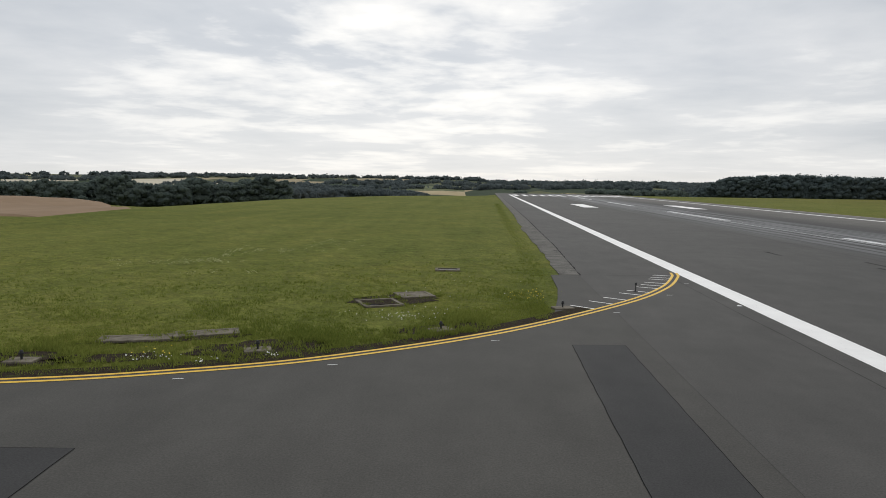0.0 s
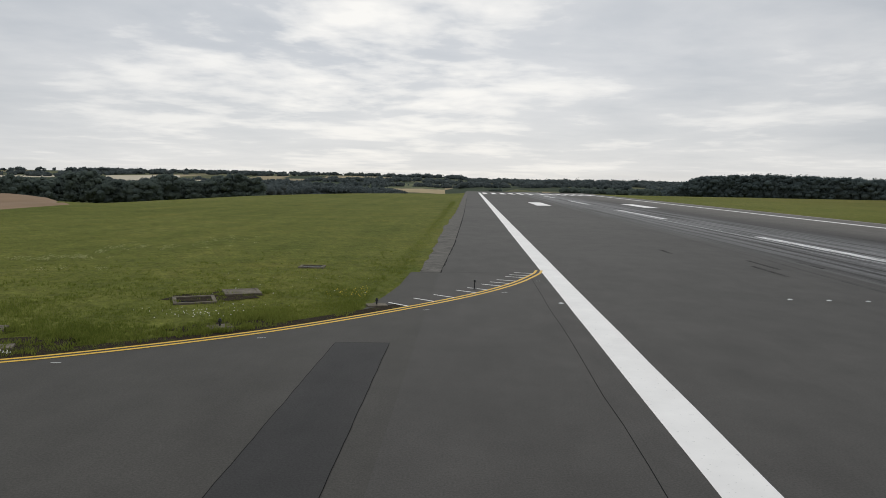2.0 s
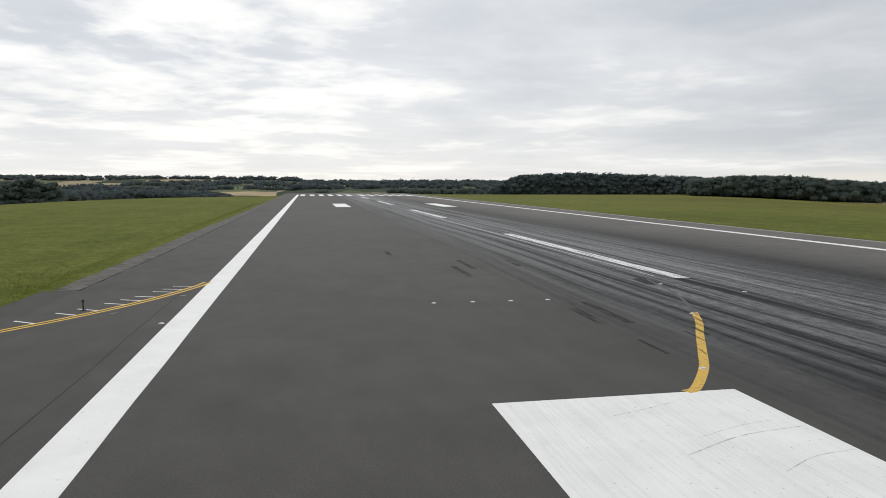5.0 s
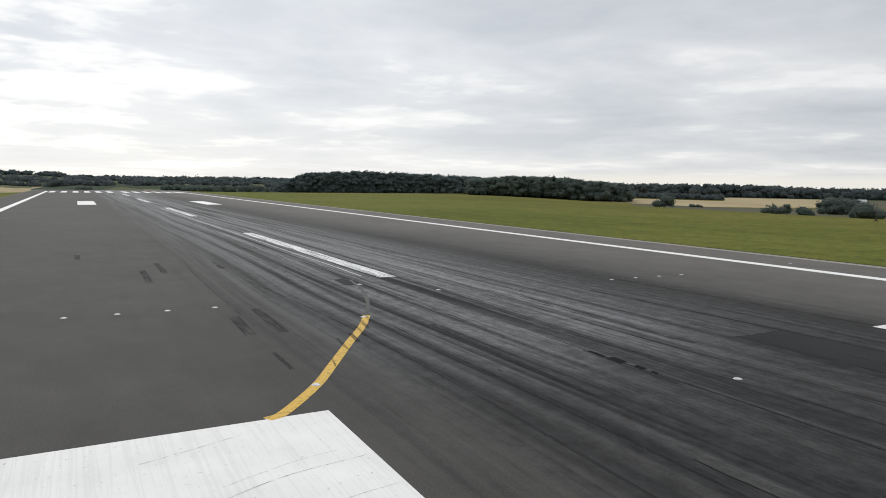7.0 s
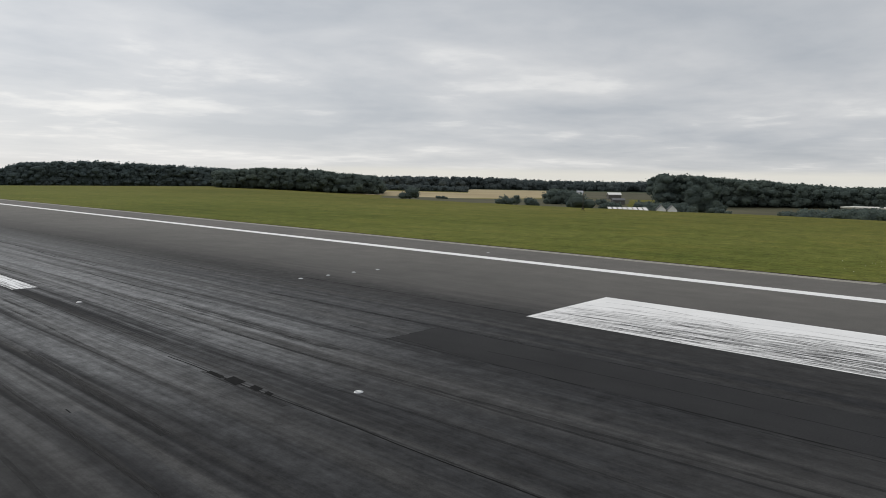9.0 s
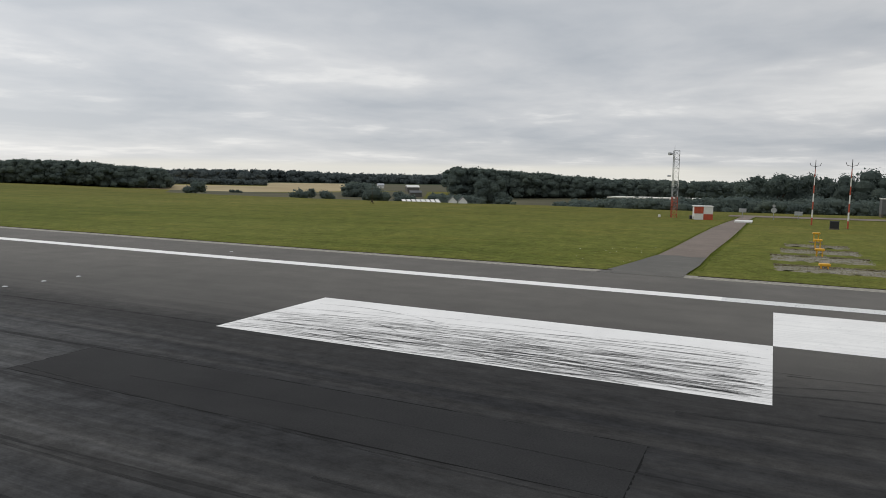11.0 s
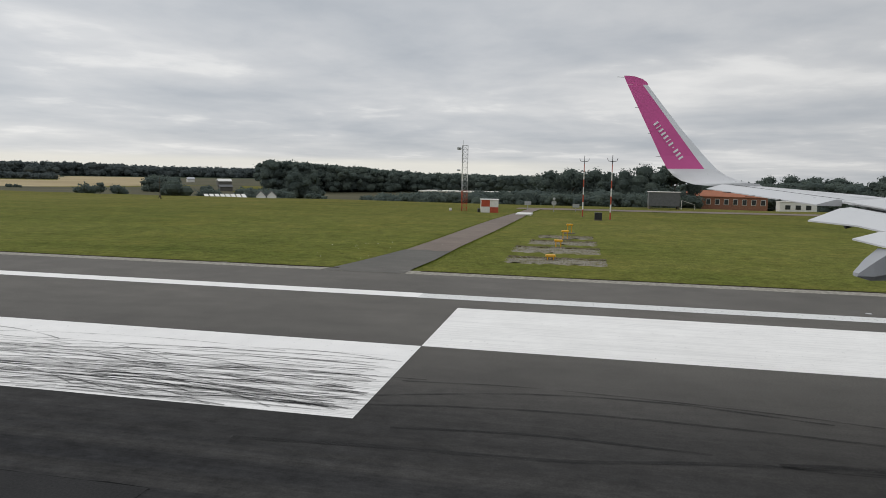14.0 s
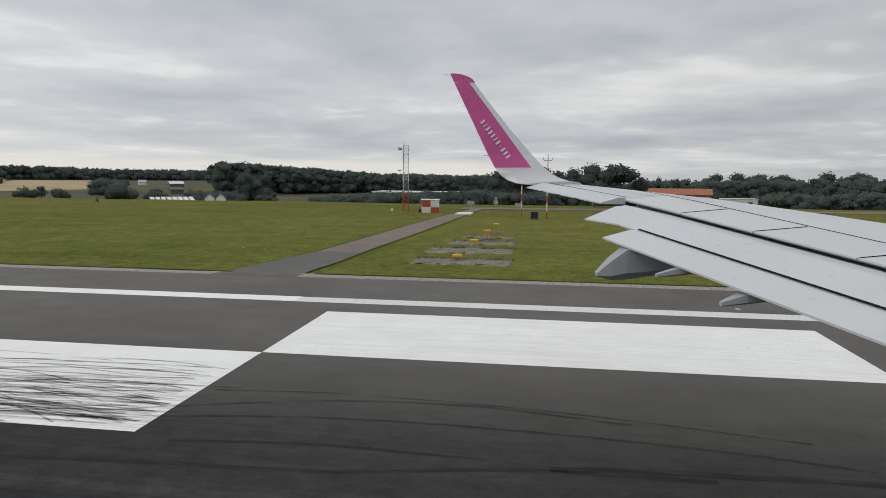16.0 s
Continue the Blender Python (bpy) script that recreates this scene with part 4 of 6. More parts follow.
for i in range(9000):
    y = -70 + i * 0.02
    if not 2.2 < y < 7.0:
        spots.append((51.6 + abs(r.gauss(0, .3)), y, r.uniform(.35, .8)))
scatter_blades("verge_grass", spots, M_BLADE, "ragged grass fringe along the runway edge", per=4, w=0.02, h=(0.04, 0.12))


def blossoms(name, spots, mat, label, size):
    vs, fs = [], []
    rr = random.Random(3)
    for x, y, h in spots:
        z = ground_z(x, y) + h
        n = len(vs)
        s = size * rr.uniform(.6, 1.2)
        for k in range(5):
            a = 2 * math.pi * k / 5 + rr.uniform(0, 1)
            vs.append((x + s * math.cos(a), y + s * math.sin(a), z + rr.uniform(-.02, .02)))
        vs.append((x, y, z + s * .5))
        fs += [(n + k, n + (k + 1) % 5, n + 5) for k in range(5)]
    return tagged(link_mesh(name, vs, fs, mat), label, "flowers", kind="stuff")


spots = []
for cx, cy, n, sx, sy in ((-13.0, 19.6, 46, .7, .3), (-11.6, 20.6, 14, .9, .5), (-16.7, 13.3, 40, .16, .07), (-15.4, 14.1, 16, .1, .05),
                          (-18.3, 13.6, 20, .5, .2), (-10, 27, 20, 2, 2), (60, 8, 18, 3, 1.5)):
    for _ in range(n):
        x, y = r.gauss(cx, sx), r.gauss(cy, sy)
        if (x > 51.5) or off_pavement(x, y - 0.1):
            spots.append((x, y, r.uniform(.05, .16)))
blossoms("white_clover_flowers", spots, M_FLOWER, "scattered white wild flowers in the grass", 0.024)
spots = [(r.gauss(-8.1, .5), r.gauss(23.6, .6), r.uniform(.15, .4)) for _ in range(60)] + [(r.gauss(-18.2, .4), r.gauss(13.7, .12), r.uniform(.15, .35)) for _ in range(12)]
blossoms("yellow_ragwort_flowers", [s for s in spots if off_pavement(s[0], s[1])], M_YFLOWER, "yellow ragwort flowers at the grass edge", 0.028)
# a long drift of cream flowers that grow in small clumps
spots = []
for cx, cy, n, sx, sy in ((-29, 31.9, 4, 1.2, .3), (-26.3, 32.9, 16, 1.0, .5), (-24.8, 33.7, 20, .8, .45), (-25.2, 36.5, 5, .4, .4), (-21.2, 29.3, 3, .2, .08), (-23.3, 29.5, 2, .2, .08), (-24, 28.7, 2, .2, .08),
                          (-26, 40.2, 4, .5, .4), (-23.2, 40, 20, 1.6, .9), (-21.4, 45, 14, 1.2, 1.6)):
    for _ in range(n):
        x, y = r.gauss(cx, sx), r.gauss(cy, sy)
        spots += [(r.gauss(x, .13), r.gauss(y, .13), r.uniform(.06, .2)) for _ in range(r.randint(5, 11))]
blossoms("cream_meadow_flowers", spots, M_CREAM, "drift of cream wild flowers in small clumps", 0.034)
# tall weeds in clumps round the bare soil and along the kerb
spots = []
for sx, sy, sr in SOILS:
    for _ in range(int(16 * sr)):
        a = r.uniform(0, 6.28)
        x, y, k = sx + math.cos(a) * sr * r.uniform(.8, 1.6), sy + math.sin(a) * sr * r.uniform(.8, 1.6), r.uniform(.5, 1.2)
        if off_pavement(x, y):
            spots += [(x + r.gauss(0, .08), y + r.gauss(0, .08), k) for _ in range(4)]
for _ in range(420):
    x = r.uniform(-30, -7.6)
    base = min(kerb, key=lambda q: abs(q[0] - x))[1]
    y, k = base + abs(r.gauss(.4, .9)), r.uniform(.4, 1.1)
    if off_pavement(x, y) and noise.noise(Vector((x * .6, y * .6, 8))) > 0:
        spots += [(x + r.gauss(0, .07), y + r.gauss(0, .07), k) for _ in range(4)]
scatter_blades("weeds", spots, M_BLADE, "tall broad-leaved weeds in clumps along the taxiway edge", "weeds", per=6, w=0.03, h=(0.07, 0.2))
# grass that creeps over the service road's edges
spots = []
for side in (road[1:12], road[12:]):
    for a, b in zip(side, side[1:]):
        for _ in range(int(40 * math.dist(a, b))):
            f = r.random()
            x, y = a[0] + (b[0] - a[0]) * f, a[1] + (b[1] - a[1]) * f + r.gauss(0, .16)
            if x > 51.2:
                spots.append((x, y, r.uniform(.5, 1.1)))
scatter_blades("roadside_grass", spots, M_BLADE, "ragged grass creeping over the service road edges", per=4, w=0.03, h=(0.03, 0.09))
# bare soil where the grass is thin
def soil(x, y, rx, ry, rz, label):
    rr = random.Random(int(abs(x) * 97))
    ring = []
    for k in range(26):
        a = 2 * math.pi * k / 26
        q = rr.uniform(.75, 1.1)
        u, v = rx * q * math.cos(a), ry * q * math.sin(a)
        ring.append((x + u * math.cos(rz) - v * math.sin(rz), y + u * math.sin(rz) + v * math.cos(rz)))
    bm = bmesh.new()
    f = bm.faces.new([bm.verts.new((px, py, ground_z(px, py) + 0.022)) for px, py in ring])
    bmesh.ops.triangulate(bm, faces=[f])
    tagged(part("bare_soil", bm, M_SOIL), label, "soil", kind="structure")


soil(-16.0, 15.0, 2.0, .95, .42, "dark bare soil round a concrete block")
soil(-21.6, 13.2, 1.6, .8, .15, "dark bare soil round a lamp block")
soil(-11.3, 18.2, 1.7, .6, .6, "dark bare soil beside the taxiway")
soil(-18.9, 15.75, 2.3, .35, .38, "dark bare soil along concrete slabs")
soil(-13.4, 23.2, 1.9, 1.2, .5, "bare soil round a drain")
soil(-19.4, 13.6, 1.5, .5, .3, "dark bare soil among weeds beside the taxiway")


# ---- trees ----
def leaf_cloud(rr, blobs, count, size, vs, fs, flat=0.75):
    """Leaf clumps as small bent quads strewn through uneven masses."""
    total = sum(b[3] ** 2 for b in blobs)
    for bx, by, bz, br in blobs:
        ph = Vector((rr.uniform(0, 50), rr.uniform(0, 50), rr.uniform(0, 50)))
        for _ in range(max(6, int(count * br * br / total))):
            d = Vector((rr.gauss(0, 1), rr.gauss(0, 1), rr.gauss(0, 1))).normalized()
            q = br * (0.95 + 0.5 * noise.noise(d * 1.7 + ph) + 0.3 * noise.noise(d * 4.3 + ph)) * (1 - 0.34 * rr.random() ** 2)
            p = Vector((bx + d.x * q, by + d.y * q, bz + d.z * q * flat))
            s = size * rr.uniform(.5, 1.35)
            e0 = (d + Vector((rr.gauss(0, .65), rr.gauss(0, .65), rr.gauss(0, .65) + .2))).normalized()
            e1 = e0.orthogonal().normalized()
            e1.rotate(Matrix.Rotation(rr.uniform(0, 6.28), 3, e0))
            e2 = e0.cross(e1)
            n = len(vs)
            vs += [p - e1 * s - e2 * s * .5, p + e1 * s * .3 - e2 * s, p + e1 * s + e2 * s * .4 + e0 * s * .4, p - e1 * s * .2 + e2 * s]
            fs += [(n, n + 1, n + 2, n + 3)]


def core(blobs, vs, fs, k=0.8, flat=0.75):
    """Dark inner masses that stop light between the leaves."""
    for bx, by, bz, br in blobs:
        n = len(vs)
        vs.append(Vector((bx, by, bz + br * k * flat)))
        for zz, rr_ in ((.6, .8), (-.1, 1.0), (-.7, .7)):
            for i in range(7):
                a = 2 * math.pi * i / 7 + zz
                vs.append(Vector((bx + br * k * rr_ * math.cos(a), by + br * k * rr_ * math.sin(a), bz + br * k * zz * flat)))
        vs.append(Vector((bx, by, bz - br * k * flat)))
        for i in range(7):
            j = (i + 1) % 7
            fs.append((n, n + 1 + i, n + 1 + j))
            for row in (0, 1):
                o = n + 1 + row * 7
                fs.append((o + i, o + 7 + i, o + 7 + j, o + j))
            fs.append((n + 22, n + 15 + j, n + 15 + i))


def broadleaf(seed, h, w, label, at, leaves=4600, group="airfield trees"):
    rr = random.Random(seed)
    t = thing("tree", at, label, "tree", group)
    bm = bmesh.new()
    rod(bm, (0, 0, -0.4), (0, 0, h * .3), h * .035, h * .024, 9)
    blobs = []
    for k in range(rr.randint(9, 13)):
        a, q = rr.uniform(0, 6.28), math.sqrt(rr.random()) * w * .34
        z = h * rr.uniform(.15, .80) - q * .2
        blobs.append((q * math.cos(a), q * math.sin(a), z, w * rr.uniform(.15, .24)))
    blobs.append((0, 0, h * .82, w * .2))
    blobs += [(w * .24 * math.cos(1.57 * k), w * .24 * math.sin(1.57 * k), h * .24, w * .21) for k in range(4)]
    for b in blobs[:7]:
        rod(bm, (0, 0, h * rr.uniform(.2, .3)), (b[0] * .85, b[1] * .85, b[2]), h * .014, h * .005, 6)
    part("trunk", bm, M_BARK, t)
    vs, fs = [], []
    core(blobs, vs, fs)
    leaf_cloud(rr, blobs, leaves, .2, vs, fs)
    link_mesh("crown", vs, fs, M_LEAF, t)
    return t


def at_ground(x, y):
    return (x, y, ground_z(x, y))


# standing trees behind the perimeter road
TREES = [(183, 2.5, 6.9, 9.5), (182, -2.0, 7.4, 10), (184, -7.6, 7.2, 11.5), (181, -18.5, 8.2, 13), (180, -24.0, 8.3, 15.5), (183, -29.5, 5.6, 5), (209, -37.5, 5.3, 4.2), (182, -14.2, 7.2, 9),
         (186, -11, 6.8, 8), (208, -42, 5.2, 3.6), (244, -60, 6.4, 11), (243, -66, 6.7, 12), (241, -72, 6.5, 12), (239, -78, 6.5, 11),
         (236, -89, 7.0, 13), (213, 79.5, 5.6, 8.5), (214, 74.0, 5.2, 8.5), (234, -97, 7.2, 13), (232, -106, 7.0, 13), (228, -118, 7.4, 13)]
protos = {}
for i, (x, y, h, w) in enumerate(TREES):
    k = i % 4
    h = h * 1.04 - 1.3 - ground_z(x, y)
    words = "dark green broadleaf tree with a full uneven crown" if h > 8 else "low round dark green tree beside a field"
    if k not in protos:
        protos[k] = (broadleaf(20 + k, h, w, words, at_ground(x, y)), h, w)
    else:
        ob, h0, w0 = protos[k]
        c = copy_thing(ob, pose(*at_ground(x, y), 0, 0, 67 * i) @ Matrix.Diagonal((w / w0, w / w0, h / h0, 1)))
        c["label"] = words


def shrub(seed, x, y, h, w, label):
    rr = random.Random(seed)
    t = thing("shrub", at_ground(x, y), label, "shrub", "hedgerow shrubs")
    blobs = [(rr.gauss(0, w * .15), rr.gauss(0, w * .15), h * rr.uniform(.28, .62), min(w * rr.uniform(.2, .3), h * .42)) for _ in range(9)]
    vs, fs = [], []
    core(blobs, vs, fs)
    leaf_cloud(rr, blobs, int(110 * w), .2, vs, fs, .8)
    link_mesh("crown", vs, fs, M_LEAF, t)
    bm = bmesh.new()
    for k in range(4):
        rod(bm, (rr.gauss(0, .1), rr.gauss(0, .1), -.2), (blobs[k][0], blobs[k][1], blobs[k][2]), .06, .03, 5)
    part("stems", bm, M_BARK, t)


for i, (x, y, h, w) in enumerate([(189, 103.6, 6.3, 10.5), (177, 121, 3.8, 6.6), (179.2, 119.4, 5.2, 3.2), (181.3, 115.5, 3.7, 5.2), (242, 126, 2.9, 6.6), (203, 88.5, 2.2, 6), (207, 84.5, 1.9, 5), (157, 142, 3.8, 7), (193, 97, 3.7, 8), (232, 196, 1.6, 8), (196, 74, 3.6, 5),
                                  (199, 68, 3.2, 5), (15, 470, 5, 12), (-22, 440, 4.5, 9)]):
    shrub(60 + i, x, y, h, w, "dense dark green hedgerow shrub")


def wood(name, line, depth, count, h, w, mat, label, seed, conifer=False, leaves=70, size=0.6, spread=0.25, datum=None, rows=0):
    """A stand of many trees behind a front line, one mesh."""
    rr = random.Random(seed)
    vs, fs = [], []
    pts = [Vector(p) for p in line]
    lens = [(b - a).length for a, b in zip(pts, pts[1:])]
    for i in range(count):
        s = rr.random() * sum(lens)
        k = 0
        while s > lens[k] and k < len(lens) - 1:
            s -= lens[k]
            k += 1
        f = s / lens[k]
        p = pts[k].lerp(pts[k + 1], f)
        out = Vector((p.x - 10, p.y, 0)).normalized()
        q = (rr.randrange(rows) + rr.random() * .10) / rows * depth if rows and rr.random() < .8 else rr.random() ** 1.5 * depth
        x, y = p.x + out.x * q, p.y + out.y * q
        z = ground_z(x, y)
        hh = p.z * rr.uniform(1 - spread, 1 + spread * .45) if len(line[0]) > 2 and p.z > 0 else h * rr.uniform(1 - spread, 1 + spread * .4)
        if datum is not None:
            hh += datum - z
        ww = w * rr.uniform(.7, 1.3)
        if conifer:
            blobs = [(x, y, z + hh * u, ww * .58 * (1.05 - u * .85) + .2) for u in (.12, .34 + rr.uniform(-.06, .06), .55 + rr.uniform(-.06, .06), .74, .92)]
            core(blobs[:4], vs, fs, .8, 1.2)
            leaf_cloud(rr, blobs, leaves, size, vs, fs, 1.25)
        else:
            if leaves > 250:
                blobs = [(x + rr.gauss(0, ww * .27), y + rr.gauss(0, ww * .27), z + hh * rr.uniform(.12, .84), ww * rr.uniform(.13, .29)) for _ in range(9)] + [(x, y, z + hh - ww * .2, ww * .26), (x, y, z + hh * .3, ww * .42), (x, y, z + hh * .6, ww * .38)]
            else:
                blobs = [(x + rr.gauss(0, ww * .24), y + rr.gauss(0, ww * .24), z + hh * rr.uniform(.12, .72), ww * rr.uniform(.30, .42)) for _ in range(4)] + [(x, y, z + hh - ww * .26, ww * .34)]
            core(blobs if leaves > 100 else blobs[2:], vs, fs, .84)
            leaf_cloud(rr, blobs, leaves, size, vs, fs)
    return tagged(link_mesh(name, vs, fs, mat), label, "wood", kind="stuff")


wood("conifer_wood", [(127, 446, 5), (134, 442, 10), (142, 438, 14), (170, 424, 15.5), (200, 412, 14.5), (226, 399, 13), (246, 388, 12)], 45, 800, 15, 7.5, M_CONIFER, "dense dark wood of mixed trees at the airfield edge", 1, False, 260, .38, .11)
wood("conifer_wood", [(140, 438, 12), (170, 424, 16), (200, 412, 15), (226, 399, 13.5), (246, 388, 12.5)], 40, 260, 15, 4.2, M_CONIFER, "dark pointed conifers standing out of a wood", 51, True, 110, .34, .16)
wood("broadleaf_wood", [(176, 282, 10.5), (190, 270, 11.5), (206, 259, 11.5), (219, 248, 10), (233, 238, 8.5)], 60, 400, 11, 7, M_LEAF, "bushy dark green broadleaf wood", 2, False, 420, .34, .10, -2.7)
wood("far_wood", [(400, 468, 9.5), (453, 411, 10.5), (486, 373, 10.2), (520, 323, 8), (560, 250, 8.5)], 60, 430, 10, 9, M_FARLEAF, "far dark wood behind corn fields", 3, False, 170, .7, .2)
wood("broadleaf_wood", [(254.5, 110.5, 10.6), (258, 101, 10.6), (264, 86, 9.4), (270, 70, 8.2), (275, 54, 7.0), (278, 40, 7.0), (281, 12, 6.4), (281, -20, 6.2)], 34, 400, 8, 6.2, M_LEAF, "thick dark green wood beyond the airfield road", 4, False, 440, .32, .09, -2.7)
wood("farm_trees", [(234, 143, 4.4), (238, 138, 4.2)], 14, 24, 5, 5, M_LEAF, "dark trees round a farm below the fields", 41, False, 240, .34, .2, -2.7)
wood("hedge", [(158, 42, 0.6), (157, 32, 1.3), (156.5, 20, 2.1), (156, 10, 2.6), (160, -8, 3.0), (164, -20, 2.4)], 12, 100, 4, 5, M_LEAF, "dark tangled hedge along the airfield road", 5, False, 460, .23, .3, -2.0)
wood("hedge", [(178, -55, 2.6), (180, -75, 2.8), (176, -120, 3.0)], 14, 80, 4, 5, M_LEAF, "dark tangled hedge along the airfield road", 25, False, 300, .3, .3, -2.0)
wood("hedge", [(205, -30, 5.6), (214, -60, 6.3), (214, -90, 6.6), (208, -130, 6.8)], 18, 130, 5, 6, M_LEAF, "tall dark hedge behind a brick building", 6, False, 300, .38, .22, -2.7)
wood("hedge", [(206, 92, 1.5), (209, 84, 1.0), (210, 79, .8)], 8, 32, 4, 5, M_LEAF, "low dark hedge beyond a long shed", 16, False, 300, .3, .3, -2.7)
wood("hedge", [(*polar(40.5, 424), 2.8), (*polar(45, 426), 3.2), (*polar(50.4, 428), 3.0)], 14, 90, 3, 5, M_FARLEAF, "dark hedge between two corn fields", 17, False, 160, .5, .25)
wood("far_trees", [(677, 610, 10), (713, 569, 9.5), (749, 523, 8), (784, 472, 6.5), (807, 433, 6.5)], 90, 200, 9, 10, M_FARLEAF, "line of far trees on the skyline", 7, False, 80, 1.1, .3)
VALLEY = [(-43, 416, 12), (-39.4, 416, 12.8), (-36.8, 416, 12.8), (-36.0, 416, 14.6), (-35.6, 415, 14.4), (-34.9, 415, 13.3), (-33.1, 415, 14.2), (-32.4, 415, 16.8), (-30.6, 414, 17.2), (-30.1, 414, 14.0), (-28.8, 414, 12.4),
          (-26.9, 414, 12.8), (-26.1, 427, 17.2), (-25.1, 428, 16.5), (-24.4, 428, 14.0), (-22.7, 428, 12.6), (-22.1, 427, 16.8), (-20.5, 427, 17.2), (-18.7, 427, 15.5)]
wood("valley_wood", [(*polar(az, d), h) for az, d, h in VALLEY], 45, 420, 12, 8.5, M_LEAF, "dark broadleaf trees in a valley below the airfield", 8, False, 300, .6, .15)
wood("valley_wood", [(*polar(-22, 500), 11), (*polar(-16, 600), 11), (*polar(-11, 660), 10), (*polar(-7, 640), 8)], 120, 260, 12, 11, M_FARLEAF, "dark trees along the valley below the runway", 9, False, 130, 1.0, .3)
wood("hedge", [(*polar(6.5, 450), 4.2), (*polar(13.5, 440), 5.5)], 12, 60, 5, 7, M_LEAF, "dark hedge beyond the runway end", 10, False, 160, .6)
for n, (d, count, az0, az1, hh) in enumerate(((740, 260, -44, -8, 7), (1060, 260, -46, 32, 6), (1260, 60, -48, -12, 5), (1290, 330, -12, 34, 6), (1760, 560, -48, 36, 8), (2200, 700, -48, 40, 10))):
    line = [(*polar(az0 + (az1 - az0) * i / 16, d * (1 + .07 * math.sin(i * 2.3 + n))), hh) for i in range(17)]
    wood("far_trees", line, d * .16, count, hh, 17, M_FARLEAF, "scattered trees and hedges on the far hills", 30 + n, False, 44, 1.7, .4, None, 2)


# ---- things on the east grass ----
def lattice_mast(x, y):
    z = -0.93
    t = thing("lattice_mast", (x, y, z), "slender lattice mast banded red and white with aerials", "mast", rz=18)
    h, r0 = 9.35, 0.50
    legs = [(r0 * math.cos(a), r0 * math.sin(a)) for a in (0.5, 2.6, 4.7)]
    bands = [(0, 3.0, M_RED), (3.0, 4.4, M_STEEL), (4.4, 6.9, M_WPAINT), (6.9, h, M_STEEL)]
    for z0, z1, m in bands:
        for lx, ly in legs:
            bm = bmesh.new()
            rod(bm, (lx, ly, z0), (lx, ly, z1), .045, .045, 6)
            part("leg", bm, m, t)
        bm = bmesh.new()
        n = max(2, int((z1 - z0) / .55))
        for i in range(n):
            a, b = z0 + (z1 - z0) * i / n, z0 + (z1 - z0) * (i + 1) / n
            for k in range(3):
                p, q = legs[k], legs[(k + 1) % 3]
                rod(bm, (*p, a), (*q, b), .022, .022, 5)
                rod(bm, (*p, b), (*q, b), .022, .022, 5)
        part("bracing", bm, m, t)
    bm = bmesh.new()
    rod(bm, (legs[1][0], legs[1][1], h - .6), (legs[1][0], legs[1][1], h + .7), .03, .02, 6)
    part("aerial", bm, M_STEEL, t)
    bm = bmesh.new()
    rod(bm, (.1, .5, h - .45), (-.1, .95, h - .45), .18, .22, 10)
    part("dish", bm, M_STEEL, t)
    bm = bmesh.new()
    rod(bm, (.2, .5, h * .63), (.2, .95, h * .63), .09, .12, 8)
    part("lamp", bm, M_STEEL, t)
    bm = bmesh.new()
    box(bm, -.8, .8, -.8, .8, -.2, .1, .03)
    part("footing", bm, M_CONCRETE, t)


lattice_mast(116.4, 11.4)


def checker_hut(x, y):
    t = thing("equipment_hut", (x, y, -0.98), "small equipment hut in red and white checks", "hut", rz=12)
    w, d, h = 2.35, 2.1, 2.0
    bm = bmesh.new()
    box(bm, -d / 2 + .03, d / 2 - .03, -w / 2 + .03, w / 2 - .03, 0.05, h - .05)
    part("body", bm, M_WPAINT, t)
    for side, u0, v0 in ((0, -w / 2, 0), (0, 0, 0), (0, -w / 2, 1), (0, 0, 1)):
        bm = bmesh.new()
        box(bm, -d / 2 - .02, -d / 2 + .03, u0 + .01, u0 + w / 2 - .01, .06 + v0 * h / 2, h / 2 - .01 + v0 * h / 2, .008)
        red = (u0 < 0) == (v0 == 0)
        part("panel", bm, M_RED if red else M_WPAINT, t, "red panel" if red else "white panel")
    bm = bmesh.new()
    box(bm, -d / 2 - .08, d / 2 + .08, -w / 2 - .08, w / 2 + .08, h - .05, h + .05, .02)
    part("roof", bm, M_WPAINT, t)
    bm = bmesh.new()
    box(bm, -d / 2 - .1, d / 2 + .1, -w / 2 - .1, w / 2 + .1, -.25, .05, .02)
    part("plinth", bm, M_CONCRETE, t)
    bm = bmesh.new()
    box(bm, -.45, .35, w / 2 + .12, w / 2 + .42, .1, .75, .03)
    part("cabinet", bm, M_BLACK, t)


checker_hut(114.2, 7.4)
t = thing("marker_block", at_ground(115.6, 13.1), "small white painted block beside a mast", "block")
bm = bmesh.new()
box(bm, -.16, .16, -.16, .16, -.05, .38, .04)
part("body", bm, M_WPAINT, t)
bm = bmesh.new()
box(bm, -.2, .2, -.2, .2, -.1, .05, .02)
part("base", bm, M_CONCRETE, t)


